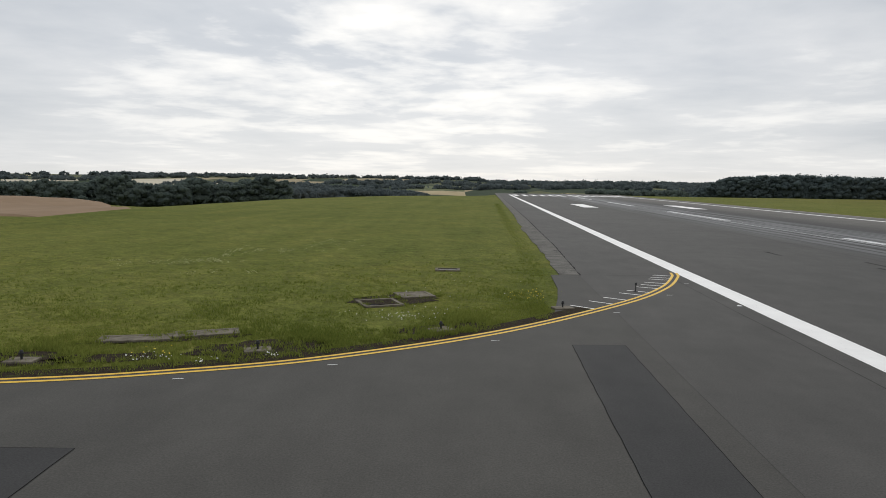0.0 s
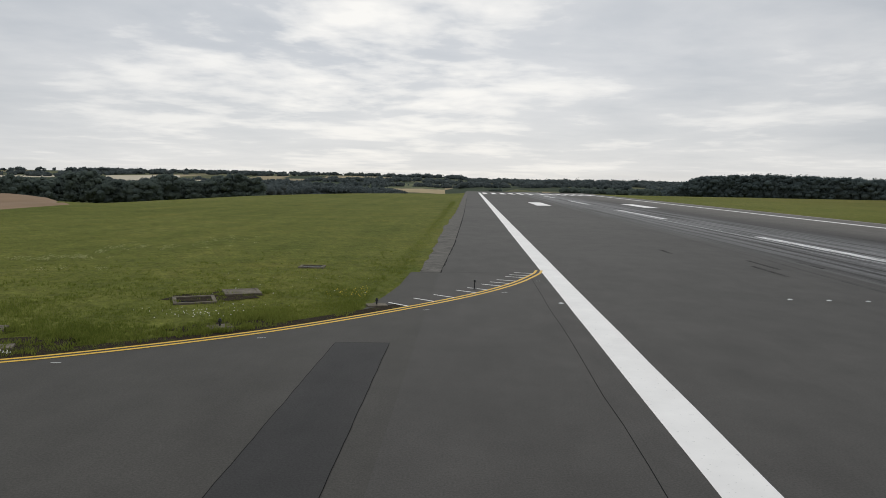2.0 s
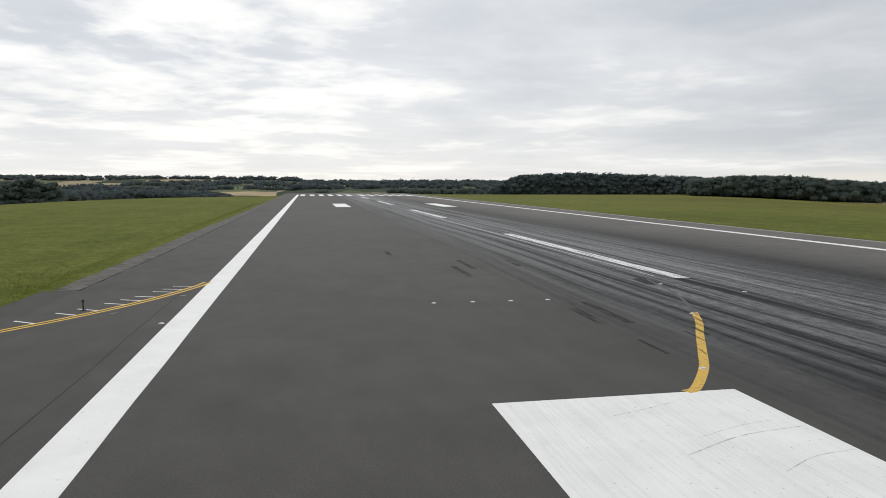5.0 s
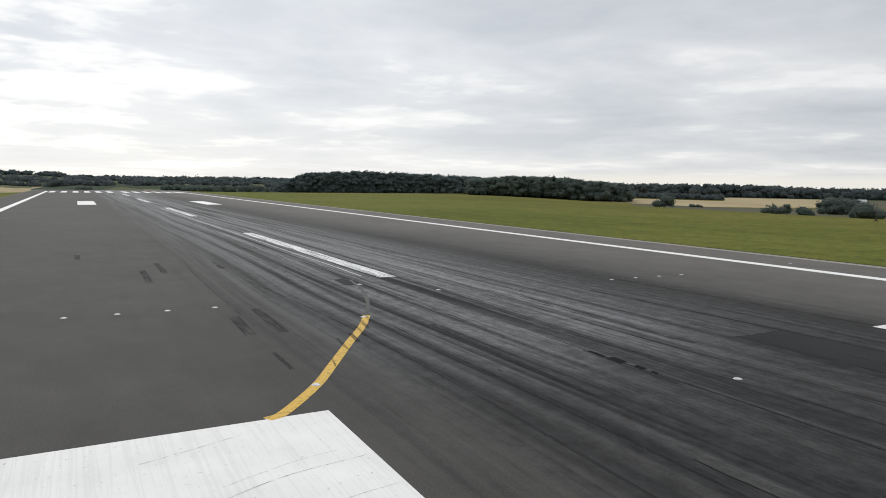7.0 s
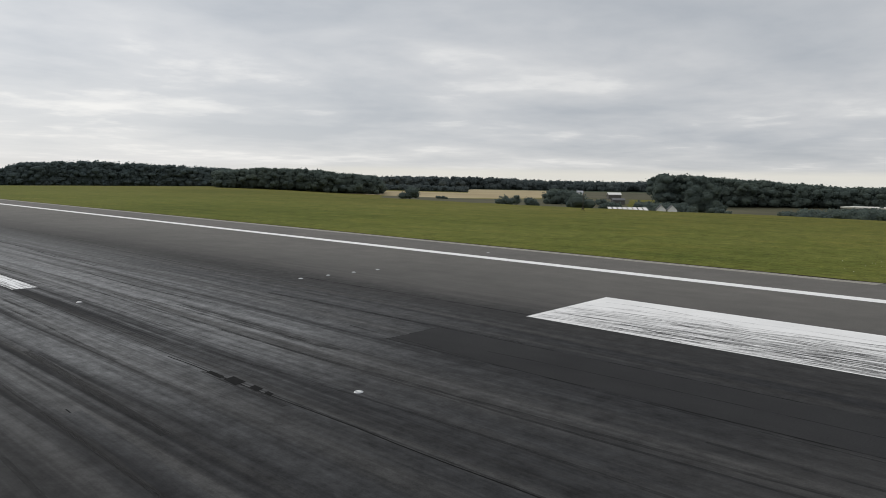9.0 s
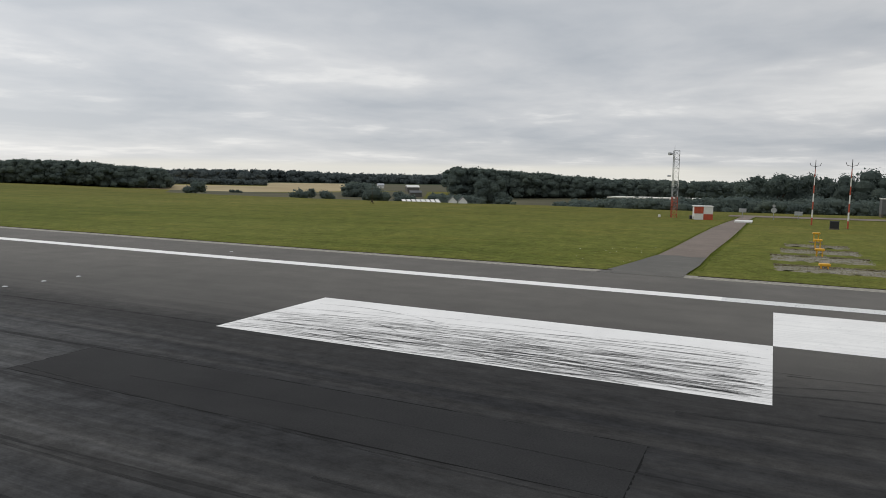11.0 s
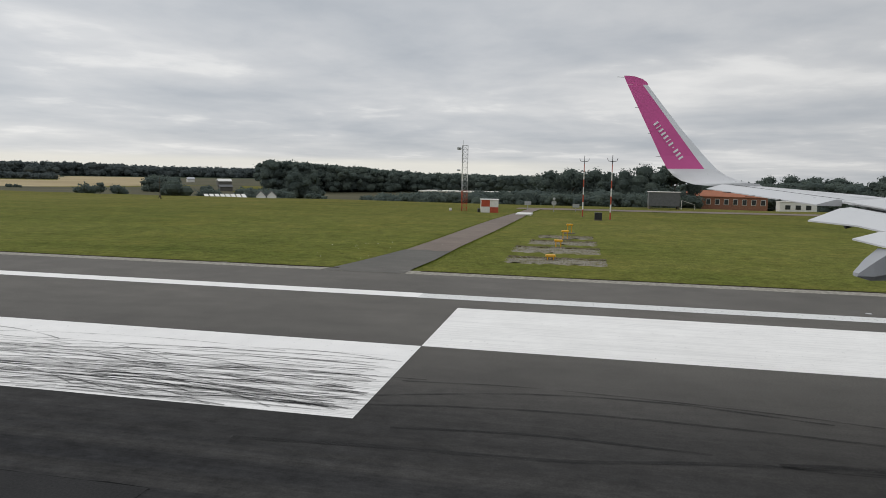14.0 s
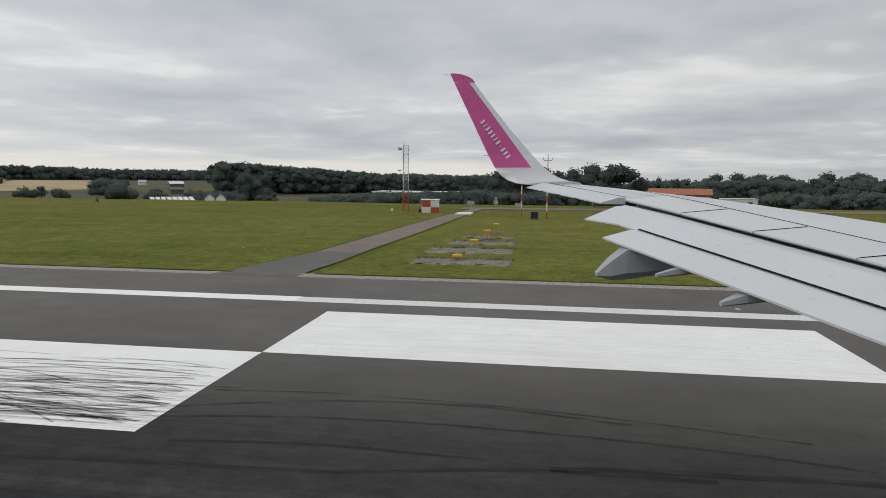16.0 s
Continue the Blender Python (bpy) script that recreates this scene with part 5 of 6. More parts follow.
def aerial_post(x, y, h):
    t = thing("aerial_post", (x, y, ground_z(x, y) - .05), "tall thin post banded red and white with crossarms", "post", "aerial posts")
    n = 7
    for i in range(n):
        bm = bmesh.new()
        rod(bm, (0, 0, h * .86 * i / n), (0, 0, h * .86 * (i + 1) / n), .09 - .006 * i, .084 - .006 * i, 10)
        part("band", bm, M_RED if i % 2 == 0 else M_WPAINT, t, "red band" if i % 2 == 0 else "white band")
    bm = bmesh.new()
    rod(bm, (0, 0, h * .86), (0, 0, h), .045, .03, 8)
    part("top_rod", bm, M_BLACK, t)
    for s in (-1, 1):
        bm = bmesh.new()
        rod(bm, (0, 0, h * .90), (0, s * .48, h * .91), .035, .03, 6)
        rod(bm, (0, s * .48, h * .91), (0, s * .6, h * .955), .03, .03, 6)
        part("crossarm", bm, M_BLACK, t)
    bm = bmesh.new()
    rod(bm, (0, 0, -.2), (0, 0, .08), .25, .22, 12)
    part("footing", bm, M_CONCRETE, t)


aerial_post(109.5, -5.2, 7.75)
aerial_post(103.4, -8.4, 7.6)


def cabinet(x, y, w, h, m, label, name="cabinet"):
    t = thing(name, (x, y, ground_z(x, y)), label, "cabinet")
    bm = bmesh.new()
    box(bm, -w * .35, w * .35, -w / 2, w / 2, .1, h, .03)
    part("body", bm, m, t)
    bm = bmesh.new()
    box(bm, -w * .38, w * .38, -w / 2 - .03, w / 2 + .03, h, h + .05, .015)
    part("lid", bm, m, t)
    bm = bmesh.new()
    box(bm, -w * .4, w * .4, -w / 2 - .05, w / 2 + .05, -.15, .1, .02)
    part("plinth", bm, M_CONCRETE, t)


cabinet(101.6, -7.0, .85, .85, M_BLACK, "black equipment cabinet on the grass")


def approach_unit(x, y, k):
    t = thing("approach_lamp_unit", (x, y, ground_z(x, y)), "yellow lamp box on short legs over gravel", "lamp", "row of approach lamp units", 6)
    bm = bmesh.new()
    box(bm, -.2, .17, -.27, .27, .20 + k, .34 + k, .04)
    part("housing", bm, M_AMBER, t)
    bm = bmesh.new()
    box(bm, .17, .2, -.22, .22, .23 + k, .31 + k, .01)
    part("lens", bm, M_BLACK, t, "dark glass front")
    for lx in (-.16, .13):
        for ly in (-.16, .16):
            bm = bmesh.new()
            rod(bm, (lx, ly, -.05), (lx, ly, .24 + k), .022, .022, 6)
            part("leg", bm, M_AMBER, t)
    bm = bmesh.new()
    box(bm, -.4, .4, -.45, .45, -.15, .06, .02)
    part("base", bm, M_CONCRETE, t)


def gravel_bed(x0, x1, y0, y1, seed):
    rr = random.Random(seed)
    vs, fs = [], []
    nx, ny = 8, 16
    for i in range(nx + 1):
        for j in range(ny + 1):
            x = x0 + (x1 - x0) * i / nx + (rr.uniform(-.15, .15))*(3 if i in (0, nx) else 1)
            y = y0 + (y1 - y0) * j / ny + (rr.uniform(-.15, .15))
            vs.append((x, y, ground_z(x, y) + (.03 + rr.uniform(0, .03) if 0 < i < nx and 0 < j < ny else -.02)))
    for i in range(nx):
        for j in range(ny):
            k = i * (ny + 1) + j
            fs.append((k, k + ny + 1, k + ny + 2, k + 1))
    for _ in range(500):
        x, y, s = rr.uniform(x0, x1), rr.uniform(y0, y1), rr.uniform(.02, .05)
        z, n = ground_z(x, y) + .06, len(vs)
        vs += [(x - s, y, z), (x, y - s, z), (x + s, y, z), (x, y + s, z), (x, y, z + s)]
        fs += [(n, n + 1, n + 4), (n + 1, n + 2, n + 4), (n + 2, n + 3, n + 4), (n + 3, n, n + 4)]
    # the turf stands a hand higher behind the bed, with a bare earth face
    bm = bmesh.new()
    for j in range(18):
        ya, yb = y0 + (y1 - y0) * j / 18, y0 + (y1 - y0) * (j + 1) / 18
        xa, za = x1 + rr.uniform(-.1, .12), ground_z(x1, ya)
        box(bm, xa, xa + .5, ya - .02, yb + .02, za - .1, za + rr.uniform(.03, .075), .015)
    tagged(part("turf_step", bm, M_EARTH), "low earth step behind a gravel bed", "soil", kind="structure")
    tagged(link_mesh("gravel_bed", vs, fs, M_BED), "pale gravel bed sunk in the grass under lamp units", "gravel", kind="stuff")


for i, (x, y) in enumerate(((58.6, -3.6), (66.0, -3.75), (73.0, -4.0), (79.3, -4.2))):
    approach_unit(x, y, (0, .22, .36, .48)[i])
for i, (x0, x1, y0, y1) in enumerate(((56.6, 59.4, -6.6, -1.2), (62.4, 65.6, -6.4, -1.0), (68.2, 70.8, -6.3, -1.6), (73.6, 75.6, -6.1, -1.9))):
    gravel_bed(x0, x1, y0, y1, i)


def sign(x, y, h, disc, label):
    t = thing("road_sign", (x, y, ground_z(x, y)), label, "sign", "road signs")
    bm = bmesh.new()
    rod(bm, (0, 0, -.2), (0, 0, h), .04, .04, 8)
    part("post", bm, M_STEEL, t)
    bm = bmesh.new()
    if disc:
        rod(bm, (-.06, 0, h - .4), (-.03, 0, h - .4), .36, .36, 20)
        rod(bm, (-.06, 0, h + .2), (-.03, 0, h + .2), .2, .2, 16)
    else:
        box(bm, -.07, -.03, -.5, .5, h - .4, h + .15, .01)
    part("plate", bm, M_STEEL, t, "grey sign plate")


sign(124, 2.9, 1.2, False, "pale rectangular sign beside the perimeter road")
sign(121, -1.1, 1.7, True, "pale round road sign on a post")
sign(124, -4.2, 1.0, False, "small pale sign beside the perimeter road")
t = thing("concrete_slab", at_ground(110, 2.2), "flat white painted slab beside the service road", "slab")
bm = bmesh.new()
box(bm, -1.6, 1.6, -1.0, 1.0, 0.0, .22, .03)
part("top", bm, M_WPAINT, t)


def tripod_marker(x, y):
    t = thing("tripod_pole", (x, y, ground_z(x, y)), "thin brown pole on a small three-legged stand", "pole")
    for k in range(3):
        a = 2.1 * k + .4
        bm = bmesh.new()
        rod(bm, (.42 * math.cos(a), .42 * math.sin(a), -.05), (.05 * math.cos(a), .05 * math.sin(a), .72), .035, .03, 6)
        part("leg", bm, M_SOIL, t)
    bm = bmesh.new()
    rod(bm, (0, 0, .3), (0, 0, .8), .17, .09, 10)
    part("head", bm, M_BARK, t, "dull brown head")
    bm = bmesh.new()
    rod(bm, (0, 0, .78), (0, 0, 3.9), .045, .03, 7)
    part("pole", bm, M_BARK, t)
    bm = bmesh.new()
    rod(bm, (0, -.28, 2.9), (0, .28, 2.9), .025, .025, 6)
    part("crossarm", bm, M_BARK, t)


tripod_marker(127.6, 67.0)


# ---- buildings ----
def gable(bm, x0, x1, y0, y1, z0, z1, over=0.2, th=0.15):
    """Roof sheets of a ridge that runs along y."""
    xm = (x0 + x1) / 2
    for sx, xe in ((-1, x0 - over), (1, x1 + over)):
        pts = [(xe, z0 - over * (z1 - z0) / ((x1 - x0) / 2)), (xm, z1)]
        a = [bm.verts.new((px, yy, pz + dz)) for yy in (y0 - over, y1 + over) for px, pz in pts for dz in (0, th)]
        for q in ((0, 1, 3, 2), (4, 6, 7, 5), (0, 2, 6, 4), (1, 5, 7, 3), (0, 4, 5, 1), (2, 3, 7, 6)):
            bm.faces.new([a[i] for i in q])
    return bm


def house(name, x, y, z, w, l, h, roof_h, rz, walls, roof, label, windows=0, category="building"):
    """A building l long (local y) and w deep, with its window row on the side that faces the runway."""
    t = thing(name, (x, y, z), label, category, rz=rz)
    bm = bmesh.new()
    box(bm, -w / 2, w / 2, -l / 2, l / 2, -.6, h)
    part("wall", bm, walls, t)
    for s in (-1, 1):
        bm = bmesh.new()
        f = [bm.verts.new((-w / 2, s * l / 2, h)), bm.verts.new((w / 2, s * l / 2, h)), bm.verts.new((0, s * l / 2, h + roof_h))]
        bm.faces.new(f)
        g = [bm.verts.new((v.co.x, v.co.y - s * .2, v.co.z)) for v in f]
        bm.faces.new(g)
        for i in range(3):
            bm.faces.new((f[i], f[(i + 1) % 3], g[(i + 1) % 3], g[i]))
        part("gable", bm, walls, t)
    bm = bmesh.new()
    gable(bm, -w / 2, w / 2, -l / 2, l / 2, h, h + roof_h)
    part("roof", bm, roof, t)
    for i in range(windows):
        yy = -l / 2 + l * (i + .5) / windows
        bm = bmesh.new()
        box(bm, -w / 2 - .05, -w / 2 + .05, yy - .5, yy + .5, h * .45, h * .85, .01)
        f = part("window", bm, M_WPAINT, t)
        bm = bmesh.new()
        box(bm, -w / 2 - .07, -w / 2 - .052, yy - .42, yy + .42, h * .45 + .08, h * .85 - .08)
        part("pane", bm, M_GLASS, f)
    return t


house("brick_building", 188.5, -37.5, -3.0, 8, 17, 3.2, 1.2, -10, M_BRICK, M_TILE, "long low brick building under an orange tiled roof", 9)
house("cottage", 195.6, 82.0, -4.4, 2.5, 4.0, 1.75, 1.25, -64, M_LETTER, M_SLATE, "small white cottage gable under a grey roof", 1)
house("cottage", 196.8, 79.4, -4.4, 2.5, 4.0, 1.75, 1.25, -64, M_LETTER, M_SLATE, "small white cottage gable under a grey roof", 1)
house("barn", 294.0, 148.5, -2.8, 4, 5.6, 2.0, 0.9, 42, M_BARN, M_WPAINT, "farm barn under a white sheet roof")
house("barn", 338.0, 192.0, -2.8, 3, 3.4, 1.8, 0.9, 42, M_WPAINT, M_STEEL, "small white farm building on a far slope")
house("barn", 257.4, 127.4, -3.9, 3.4, 4.6, 1.7, 0.7, 42, M_BARN, M_SLATE, "low grey farm shed below the fields")
# long shed with white roof sheets
t = thing("long_shed", (183.5, 86.0, -4.45), "long low shed under slanting white roof sheets", "shed", rz=37)
bm = bmesh.new()
box(bm, -2, 2, -5.2, 5.2, -.4, 1.55)
part("wall", bm, M_BLACK, t)
for i in range(8):
    bm = bmesh.new()
    y0 = -5.3 + i * 1.33
    vs = [bm.verts.new(p) for p in ((-2.4, y0, 1.5), (-2.4, y0 + 1.05, 1.5), (1.2, y0 + 1.2, 2.5), (1.2, y0 + .15, 2.5))]
    low = [bm.verts.new(v.co - Vector((0, 0, .08))) for v in vs]
    bm.faces.new(vs), bm.faces.new(low[::-1])
    for k in range(4):
        bm.faces.new((vs[k], low[k], low[(k + 1) % 4], vs[(k + 1) % 4]))
    part("roof_sheet", bm, M_WPAINT, t)
# long flat building half hidden by the hedge
t = thing("long_building", (222, 26, -3.6), "long low building with a pale flat roof edge", "building", rz=-4)
bm = bmesh.new()
box(bm, -5, 5, -18, 16, -1.2, 2.4)
part("wall", bm, M_SLATE, t)
bm = bmesh.new()
box(bm, -5.4, 5.4, -18.4, 16.4, 2.4, 2.8, .04)
part("roof", bm, M_PALE, t)
for i in range(12):
    bm = bmesh.new()
    box(bm, -5.06, -4.95, -17 + i * 2.7, -15.2 + i * 2.7, .8, 1.7)
    part("window", bm, M_GLASS, t)
# grey site cabin with a stair rail
t = thing("site_cabin", at_ground(146, -19.0), "grey site cabin with a white stair rail", "cabin")
bm = bmesh.new()
box(bm, -1.4, 1.4, -2.6, 2.6, .5, 2.9, .04)
part("body", bm, M_SLATE, t)
bm = bmesh.new()
box(bm, -1.5, 1.5, -2.7, 2.7, 2.9, 3.0, .02)
part("roof", bm, M_PALE, t)
for s in (-2.4, 2.4):
    bm = bmesh.new()
    box(bm, -1.2, 1.2, s - .15, s + .15, -.2, .5)
    part("footing", bm, M_CONCRETE, t)
for s in (0, 1):
    bm = bmesh.new()
    rod(bm, (-1.7, -2.8, 1.6), (-1.7, -5.0, .9 + s * .0), .04, .04, 6)
    rod(bm, (-1.7, -2.8 - s * 2.2, -.1), (-1.7, -2.8 - s * 2.2, 1.6 - s * .7), .04, .04, 6)
    part("rail", bm, M_WPAINT, t)
t = thing("site_cabin", at_ground(176, -49.0), "white flat-roofed site cabin beside the hedge", "cabin")
bm = bmesh.new()
box(bm, -1.4, 1.4, -3.6, 3.6, .2, 2.7, .04)
part("body", bm, M_WPAINT, t)
bm = bmesh.new()
box(bm, -1.5, 1.5, -3.7, 3.7, 2.7, 2.85, .02)
part("roof", bm, M_PALE, t)
for s in (-2, 0, 2):
    bm = bmesh.new()
    box(bm, -1.46, -1.38, s - .5, s + .5, 1.2, 2.1)
    part("window", bm, M_GLASS, t)
bm = bmesh.new()
box(bm, -1.2, 1.2, -3.4, 3.4, -.4, .2)
part("footing", bm, M_CONCRETE, t)

# ---- aircraft wing ----
# local axes: x forward along the aircraft, y outboard, z up; the origin lies beside the cabin
wing = thing("aircraft_wing", (21.698, -6.896, 4.609), "white airliner wing with lowered flaps and magenta winglet", "aircraft wing", rz=-80.64)


def loft(rows, mat, name, parent, label="", smooth=True, close=True):
    """A skin over stations of equal point count; each station is a closed loop."""
    bm = bmesh.new()
    rings = [[bm.verts.new(p) for p in row] for row in rows]
    n = len(rings[0])
    for a, b in zip(rings, rings[1:]):
        for i in range(n):
            j = (i + 1) % n
            bm.faces.new((a[i], a[j], b[j], b[i]))
    if close:
        bm.faces.new(rings[0][::-1]), bm.faces.new(rings[-1])
    ob = part(name, bm, mat, parent, label)
    for p in ob.data.polygons:
        p.use_smooth = smooth and len(p.vertices) == 4
    return ob


def section(y, le, te, z_le, z_te, thick, n=9):
    """An aerofoil loop at station y from the leading edge (x=le) to the trailing edge (x=te)."""
    c = le - te
    up_, dn = [], []
    for i in range(n + 1):
        u = 0.5 - 0.5 * math.cos(math.pi * i / n)
        y_t = thick * c * (1.4845 * math.sqrt(u) - 0.63 * u - 1.758 * u * u + 1.4215 * u ** 3 - 0.5075 * u ** 4)
        base = z_le + (z_te - z_le) * u
        up_.append((le - c * u, y, base + y_t * 1.15 + 0.015 * c * math.sin(math.pi * u)))
        dn.append((le - c * u, y, base - y_t * 0.75))
    dn[-1] = (dn[-1][0], y, dn[-1][2] - 0.012)
    return up_ + dn[:0:-1]


def te_x(y):
    return 3.46 + 0.29 * (15.1 - y)


def le_x(y):
    return 4.62 + 0.52 * (15.6 - y)


def wing_z(y):
    return -0.24 - 0.066 * (15.1 - y) - 0.038 * max(0.0, 11.5 - y)


# fixed box: outboard it ends at the aileron hinge, inboard under the spoilers
rows = []
for y in (0.4, 3, 5, 7, 8.5, 10, 11.8):
    rows.append(section(y, le_x(y), te_x(y) + 0.42, wing_z(y) - 0.06, wing_z(y) + 0.0, 0.11))
loft(rows, M_WING, "inner_panel", wing)
rows = []
for y in (11.81, 12.6, 13.5, 14.4, 15.05):
    rows.append(section(y, le_x(y), te_x(y) + 0.45, wing_z(y) - 0.05, wing_z(y) + 0.0, 0.10))
loft(rows, M_WING, "outer_panel", wing)
rows = []
for y in (11.95, 12.8, 13.8, 15.0):
    hx, tx = te_x(y) + 0.435, te_x(y)
    z = wing_z(y)
    rows.append([(hx, y, z + .055), (hx - .1, y, z + .06), (tx, y, z - .035), (tx, y, z - .055), (hx - .1, y, z - .06), (hx, y, z - .055)])
loft(rows, M_WING, "aileron", wing, smooth=False)
# spoiler panels lie on the upper skin, with fine gaps
ys = [11.75, 10.25, 8.8, 7.3, 5.6, 3.6]
for a, b in zip(ys, ys[1:]):
    bm = bmesh.new()
    ring = []
    for y, e in ((a - .012, 0), (b + .012, 0)):
        x0, x1 = te_x(y) + 1.02, te_x(y) + 0.30
        ring.append([(x0, y, wing_z(y) + .118), (x1, y, wing_z(y) + .052), (x1, y, wing_z(y) + .03), (x0, y, wing_z(y) + .09)])
    loft(ring, M_WING, "spoiler", wing, smooth=False)
# seal line along the upper skin and panel joints
for (y0, y1, off, zz) in ((15.0, 3.0, 1.02, .1225), (14.9, 11.95, .445, .064)):
    vs, fs = [], []
    for i in range(13):
        y = y0 + (y1 - y0) * i / 12
        x = te_x(y) + off
        vs += [(x, y, wing_z(y) + zz), (x + .03, y, wing_z(y) + zz + .003)]
        if i:
            fs.append((2 * i - 2, 2 * i - 1, 2 * i + 1, 2 * i))
    link_mesh("panel_joint", vs, fs, M_SEAL_SHADE, wing, "dark panel joint")

# flap: front element and rear element, lowered
def plate(ys_, front, back, zf, zb, th, mat, name, label=""):
    rows_ = []
    for y in ys_:
        xf, xb, za, zc = front(y), back(y), zf(y), zb(y)
        m = .3
        xm, zm = xf + (xb - xf) * m, za + (zc - za) * m + th * .55
        rows_.append([(xf, y, za - th * .2), (xf - .03, y, za + th * .25), (xm, y, zm), (xb, y, zc + .012), (xb, y, zc - .012), (xm, y, zm - th * 1.1)])
    return loft(rows_, mat, name, wing, label, smooth=False)


plate((11.42, 10.45, 9.5, 8.0, 6.4, 4.0, 0.6), lambda y: te_x(y) + .30 + (0 if y < 11.3 else -.12), lambda y: te_x(y) - .54,
      lambda y: wing_z(y) - .045, lambda y: wing_z(y) - (.255 if y > 11 else .165), .13, M_WING, "flap_front")
plate((9.92, 9.45, 8.0, 6.4, 4.0, 0.6), lambda y: te_x(y) - .50, lambda y: te_x(y) - 1.04,
      lambda y: wing_z(y) - .172, lambda y: wing_z(y) - .270, .09, M_WING, "flap_rear")
# thin black strip stands for the shadow gap between the flap elements
vs, fs = [], []
for i in range(11):
    y = 9.9 + (0.7 - 9.9) * i / 10
    vs += [(te_x(y) - .515, y, wing_z(y) - .126), (te_x(y) - .555, y, wing_z(y) - .138)]
    if i:
        fs.append((2 * i - 2, 2 * i - 1, 2 * i + 1, 2 * i))
link_mesh("flap_gap_shade", vs, fs, M_SEAL_SHADE, wing, "dark strip drawn as shade between flap elements")
for y in (10.25, 8.8, 7.3):
    bm = bmesh.new()
    box(bm, te_x(y) + .33, te_x(y) + 1.0, y - .012, y + .012, wing_z(y) + .05, wing_z(y) + .06)
    for v in bm.verts:
        v.co.z += (v.co.x - te_x(y) - .33) * .093
    part("panel_joint", bm, M_SEAL_SHADE, wing, "dark panel joint")
for y in (11.2, 9.7, 8.1, 6.4, 4.2):
    bm = bmesh.new()
    rod(bm, (te_x(y) + .5, y, wing_z(y) - .12), (te_x(y) - .1, y, wing_z(y) - .30), .045, .045, 6)
    part("flap_rail", bm, M_BLACK, wing, "dark flap rail in the gap")
bm = bmesh.new()
for a, b in ((11.6, 9), (9, 6), (6, 1)):
    vs = [bm.verts.new((te_x(y) + o, y, wing_z(y) - .05)) for y, o in ((a, .9), (a, .3), (b, .3), (b, .9))]
    bm.faces.new(vs)
part("cove", bm, M_WINGGREY, wing, "grey flap cove")


def keel(y, rows_, w, name):
    """A tapering fairing from rows of x, top and bottom."""
    loft([[(x, y - w * k, zt), (x, y + w * k, zt), (x, y + w * k, (zt + zb * 3) / 4), (x, y + w * k * .4, zb), (x, y - w * k * .4, zb), (x, y - w * k, (zt + zb * 3) / 4)] for x, zt, zb, k in rows_],
         M_WINGGREY, name, wing, "grey flap track fairing", smooth=False)


keel(9.4, ((3.72, -1.34, -1.39, .35), (3.9, -1.16, -1.44, .7), (4.1, -1.0, -1.43, .9), (4.4, -1.03, -1.38, 1.0), (5.0, -.95, -1.3, 1.0), (5.8, -.8, -1.05, .7)), .20, "flap_fairing")
keel(8.25, ((4.17, -1.19, -1.23, .3), (4.47, -1.10, -1.2, .8), (5.0, -1.03, -1.13, 1.0), (5.6, -.9, -1.0, .6)), .10, "hinge_fairing")
keel(7.2, ((4.53, -1.33, -1.38, .3), (4.78, -1.23, -1.35, .8), (5.4, -1.13, -1.27, 1.0), (6.0, -.95, -1.1, .6)), .12, "hinge_fairing")

# winglet: a curve from the wing tip up to a raked tip
st = [  # y, z, le, te, lean (0 flat .. 1 upright)
    (15.05, -0.22, 4.72, 3.47, 0.0), (15.35, -0.20, 4.58, 3.30, .22), (15.62, -0.13, 4.42, 3.12, .48), (15.82, -0.01, 4.22, 2.98, .72), (15.93, .14, 4.02, 2.87, .88),
    (16.0, .45, 3.73, 2.707, .96), (16.06, 1.05, 3.20, 2.42, 1.0), (16.13, 1.65, 2.72, 2.13, 1.0), (16.18, 2.05, 2.42, 1.94, 1.0), (16.2, 2.2, 2.28, 1.87, 1.0), (16.2, 2.30, 2.02, 1.83, 1.0)]


def winglet_ring(s):
    y, z, le, te, lean = s
    c = le - te
    out = []
    up_n = Vector((0, -math.sin(lean * math.pi / 2), math.cos(lean * math.pi / 2)))
    for u, th in ((0, 0), (.06, .045), (.25, .06), (.6, .04), (1, .006), (1, -.006), (.6, -.03), (.25, -.05), (.06, -.04)):
        p = Vector((le - c * u, y, z)) + up_n * th * (c + .25) * .8
        out.append(tuple(p))
    return out


loft([winglet_ring(s) for s in st[:5]], M_WING, "winglet_root", wing)
def blade_ring(s, x0, x1, t0, t1):
    y, z = s[0], s[1]
    return [(x0, y - t0, z), (x1, y - t1, z), (x1, y + t1 * .8, z), (x0, y + t0 * .8, z)]


def seam(z):
    return 3.69 - (z - .17) * .7436


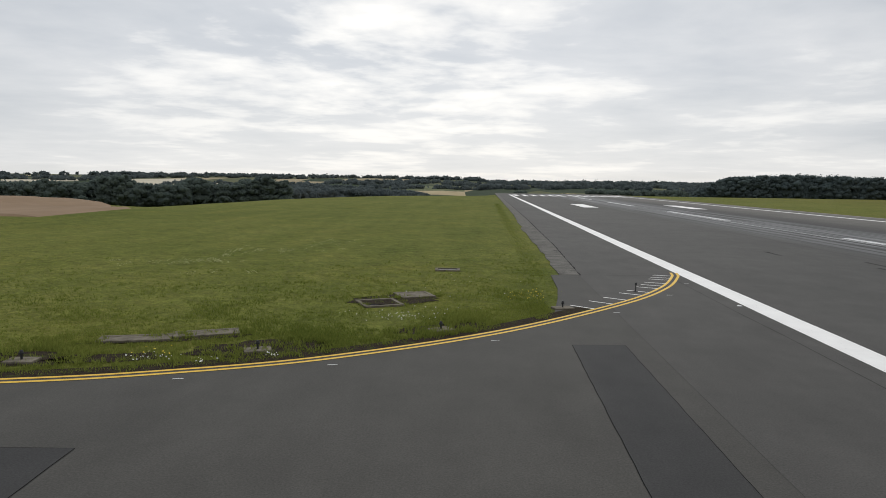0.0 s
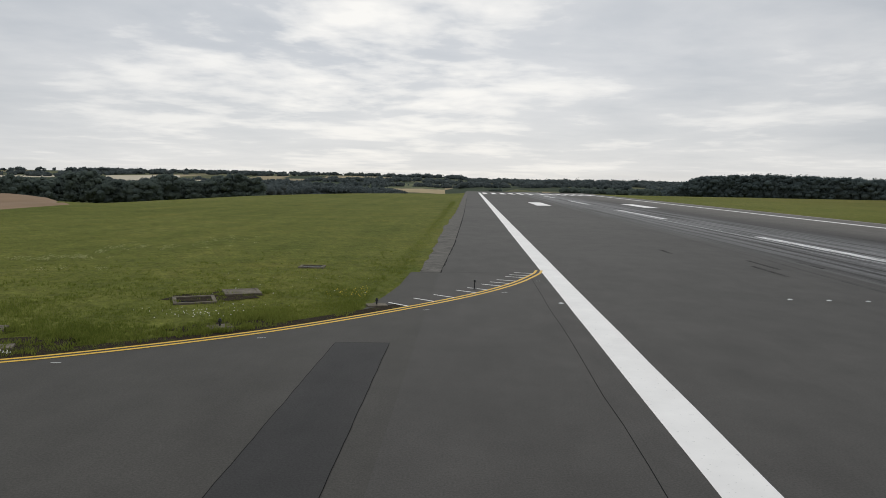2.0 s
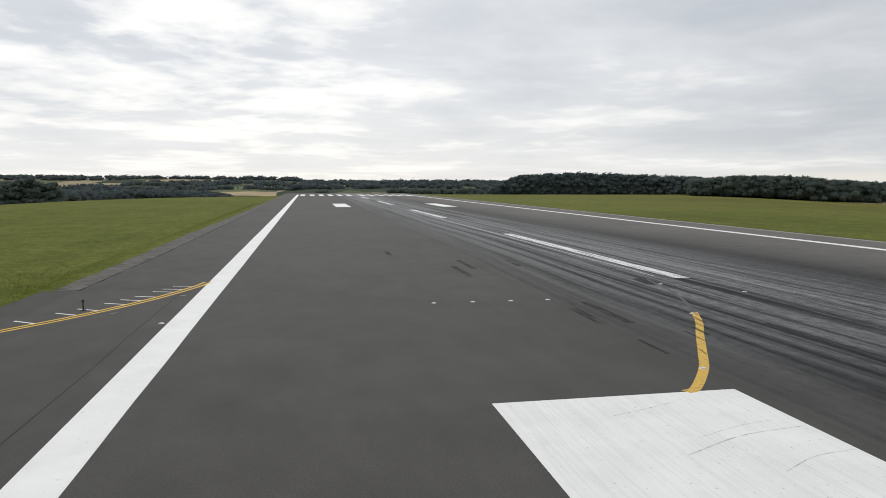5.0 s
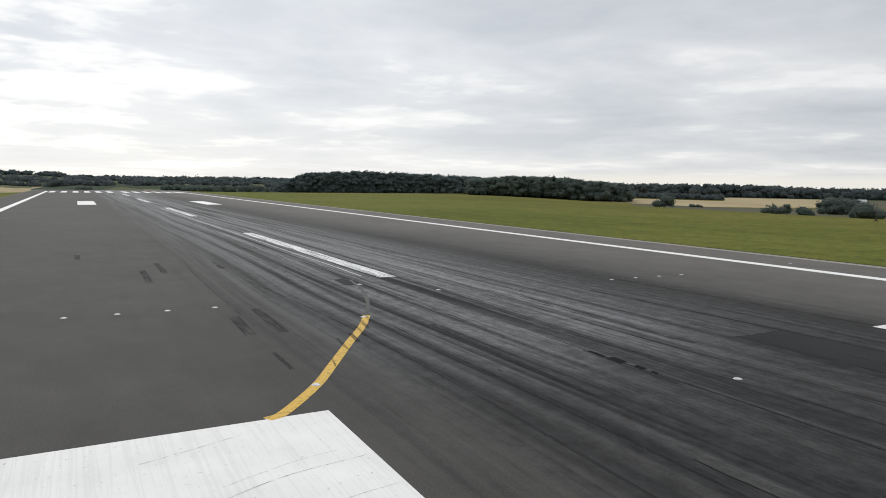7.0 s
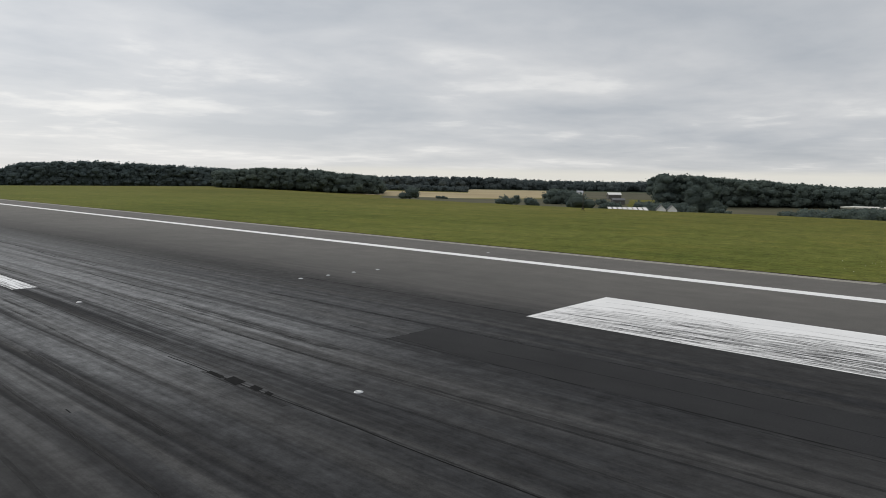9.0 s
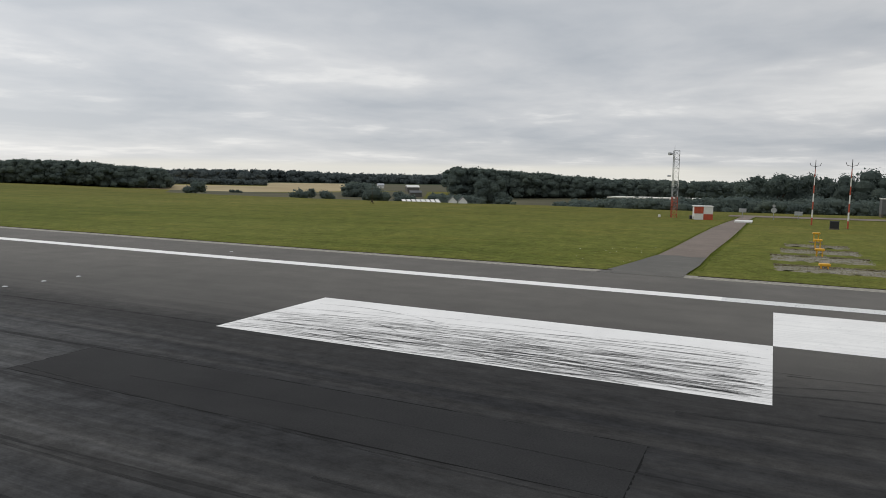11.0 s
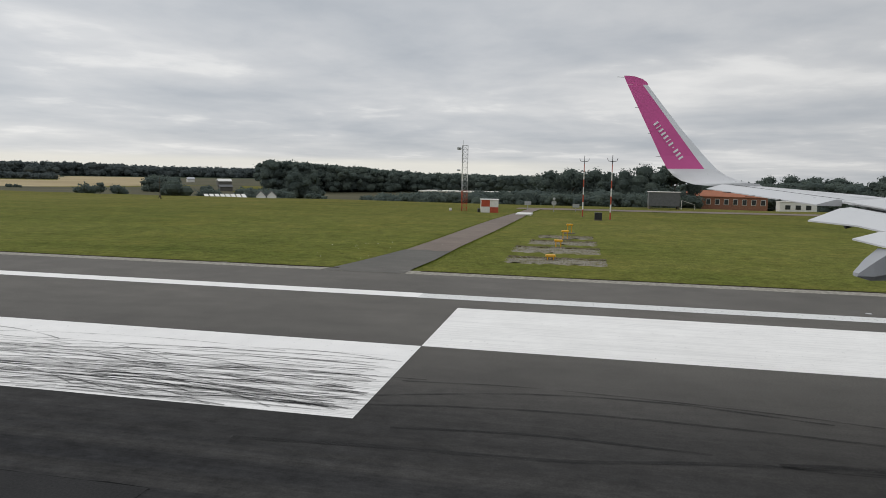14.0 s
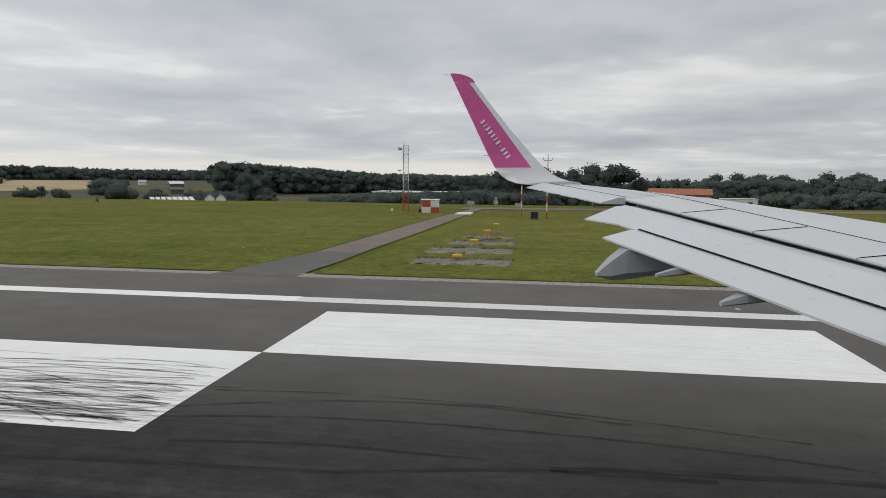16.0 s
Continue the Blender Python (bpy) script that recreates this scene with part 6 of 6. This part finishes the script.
blade = st[4:8] + [(16.185, 2.09, 2.385, 1.92, 1.0)]
tip = [(16.185, 2.094, 2.395, 1.918, 1.0), (16.192, 2.16, 2.36, 1.885, 1.0), (16.197, 2.23, 2.25, 1.855, 1.0), (16.2, 2.285, 2.08, 1.835, 1.0), (16.2, 2.30, 1.93, 1.83, 1.0)]
loft([blade_ring(s, min(seam(s[1]), s[2] - .02), s[3], .05 * (s[2] - s[3]) + .008, .006) for s in blade], M_PINK, "winglet_blade", wing, "magenta winglet blade", smooth=False)
loft([blade_ring(s, s[2], min(seam(s[1]), s[2] - .02) + .002, .006, .05 * (s[2] - s[3]) + .008) for s in blade], M_STRIP, "leading_edge_strip", wing, "pale leading edge strip", smooth=False)
loft([blade_ring(s, s[2], s[3], .012, .006) for s in tip], M_PINK, "winglet_tip", wing, "rounded magenta winglet tip", smooth=False)
# static wicks
for z, x, y in ((2.26, 1.84, 16.2), (1.55, 2.26, 16.12), (.95, 2.58, 16.05), (.42, 2.77, 16.0)):
    bm = bmesh.new()
    rod(bm, (x + .05, y, z), (x - .17, y, z + .01), .006, .004, 5)
    part("static_wick", bm, M_BLACK, wing, "thin dark static wick")
for y in (14.2, 13.5, 12.8):
    bm = bmesh.new()
    rod(bm, (te_x(y) + .04, y, wing_z(y) - .04), (te_x(y) - .18, y, wing_z(y) - .06), .007, .005, 5)
    part("static_wick", bm, M_BLACK, wing, "thin dark static wick")
# pale bars of the airline lettering on the inner face of the winglet
n = 11
for i in range(n):
    f = i / (n - 1)
    z = 1.19 - f * .79
    x = 2.58 + f * .59
    y = 15.985 + (z - .45) * .1 - .045
    w, h = (.022 if i in (1, 5, 7) else .042), (.12 if i not in (7,) else .035)
    d = Vector((.60, 0, -.80))
    e = Vector((.80, 0, .60))
    c = Vector((x, y, z))
    bm = bmesh.new()
    q = [c + d * w * a + e * h * b for a, b in ((-.5, -.5), (.5, -.5), (.5, .5), (-.5, .5))]
    fr = [bm.verts.new(p) for p in q]
    bk = [bm.verts.new(p + Vector((0, .06, 0))) for p in q]
    bm.faces.new(fr), bm.faces.new(bk[::-1])
    for k in range(4):
        bm.faces.new((fr[k], bk[k], bk[(k + 1) % 4], fr[(k + 1) % 4]))
    part("lettering_bar", bm, M_LETTER, wing, "white bar")
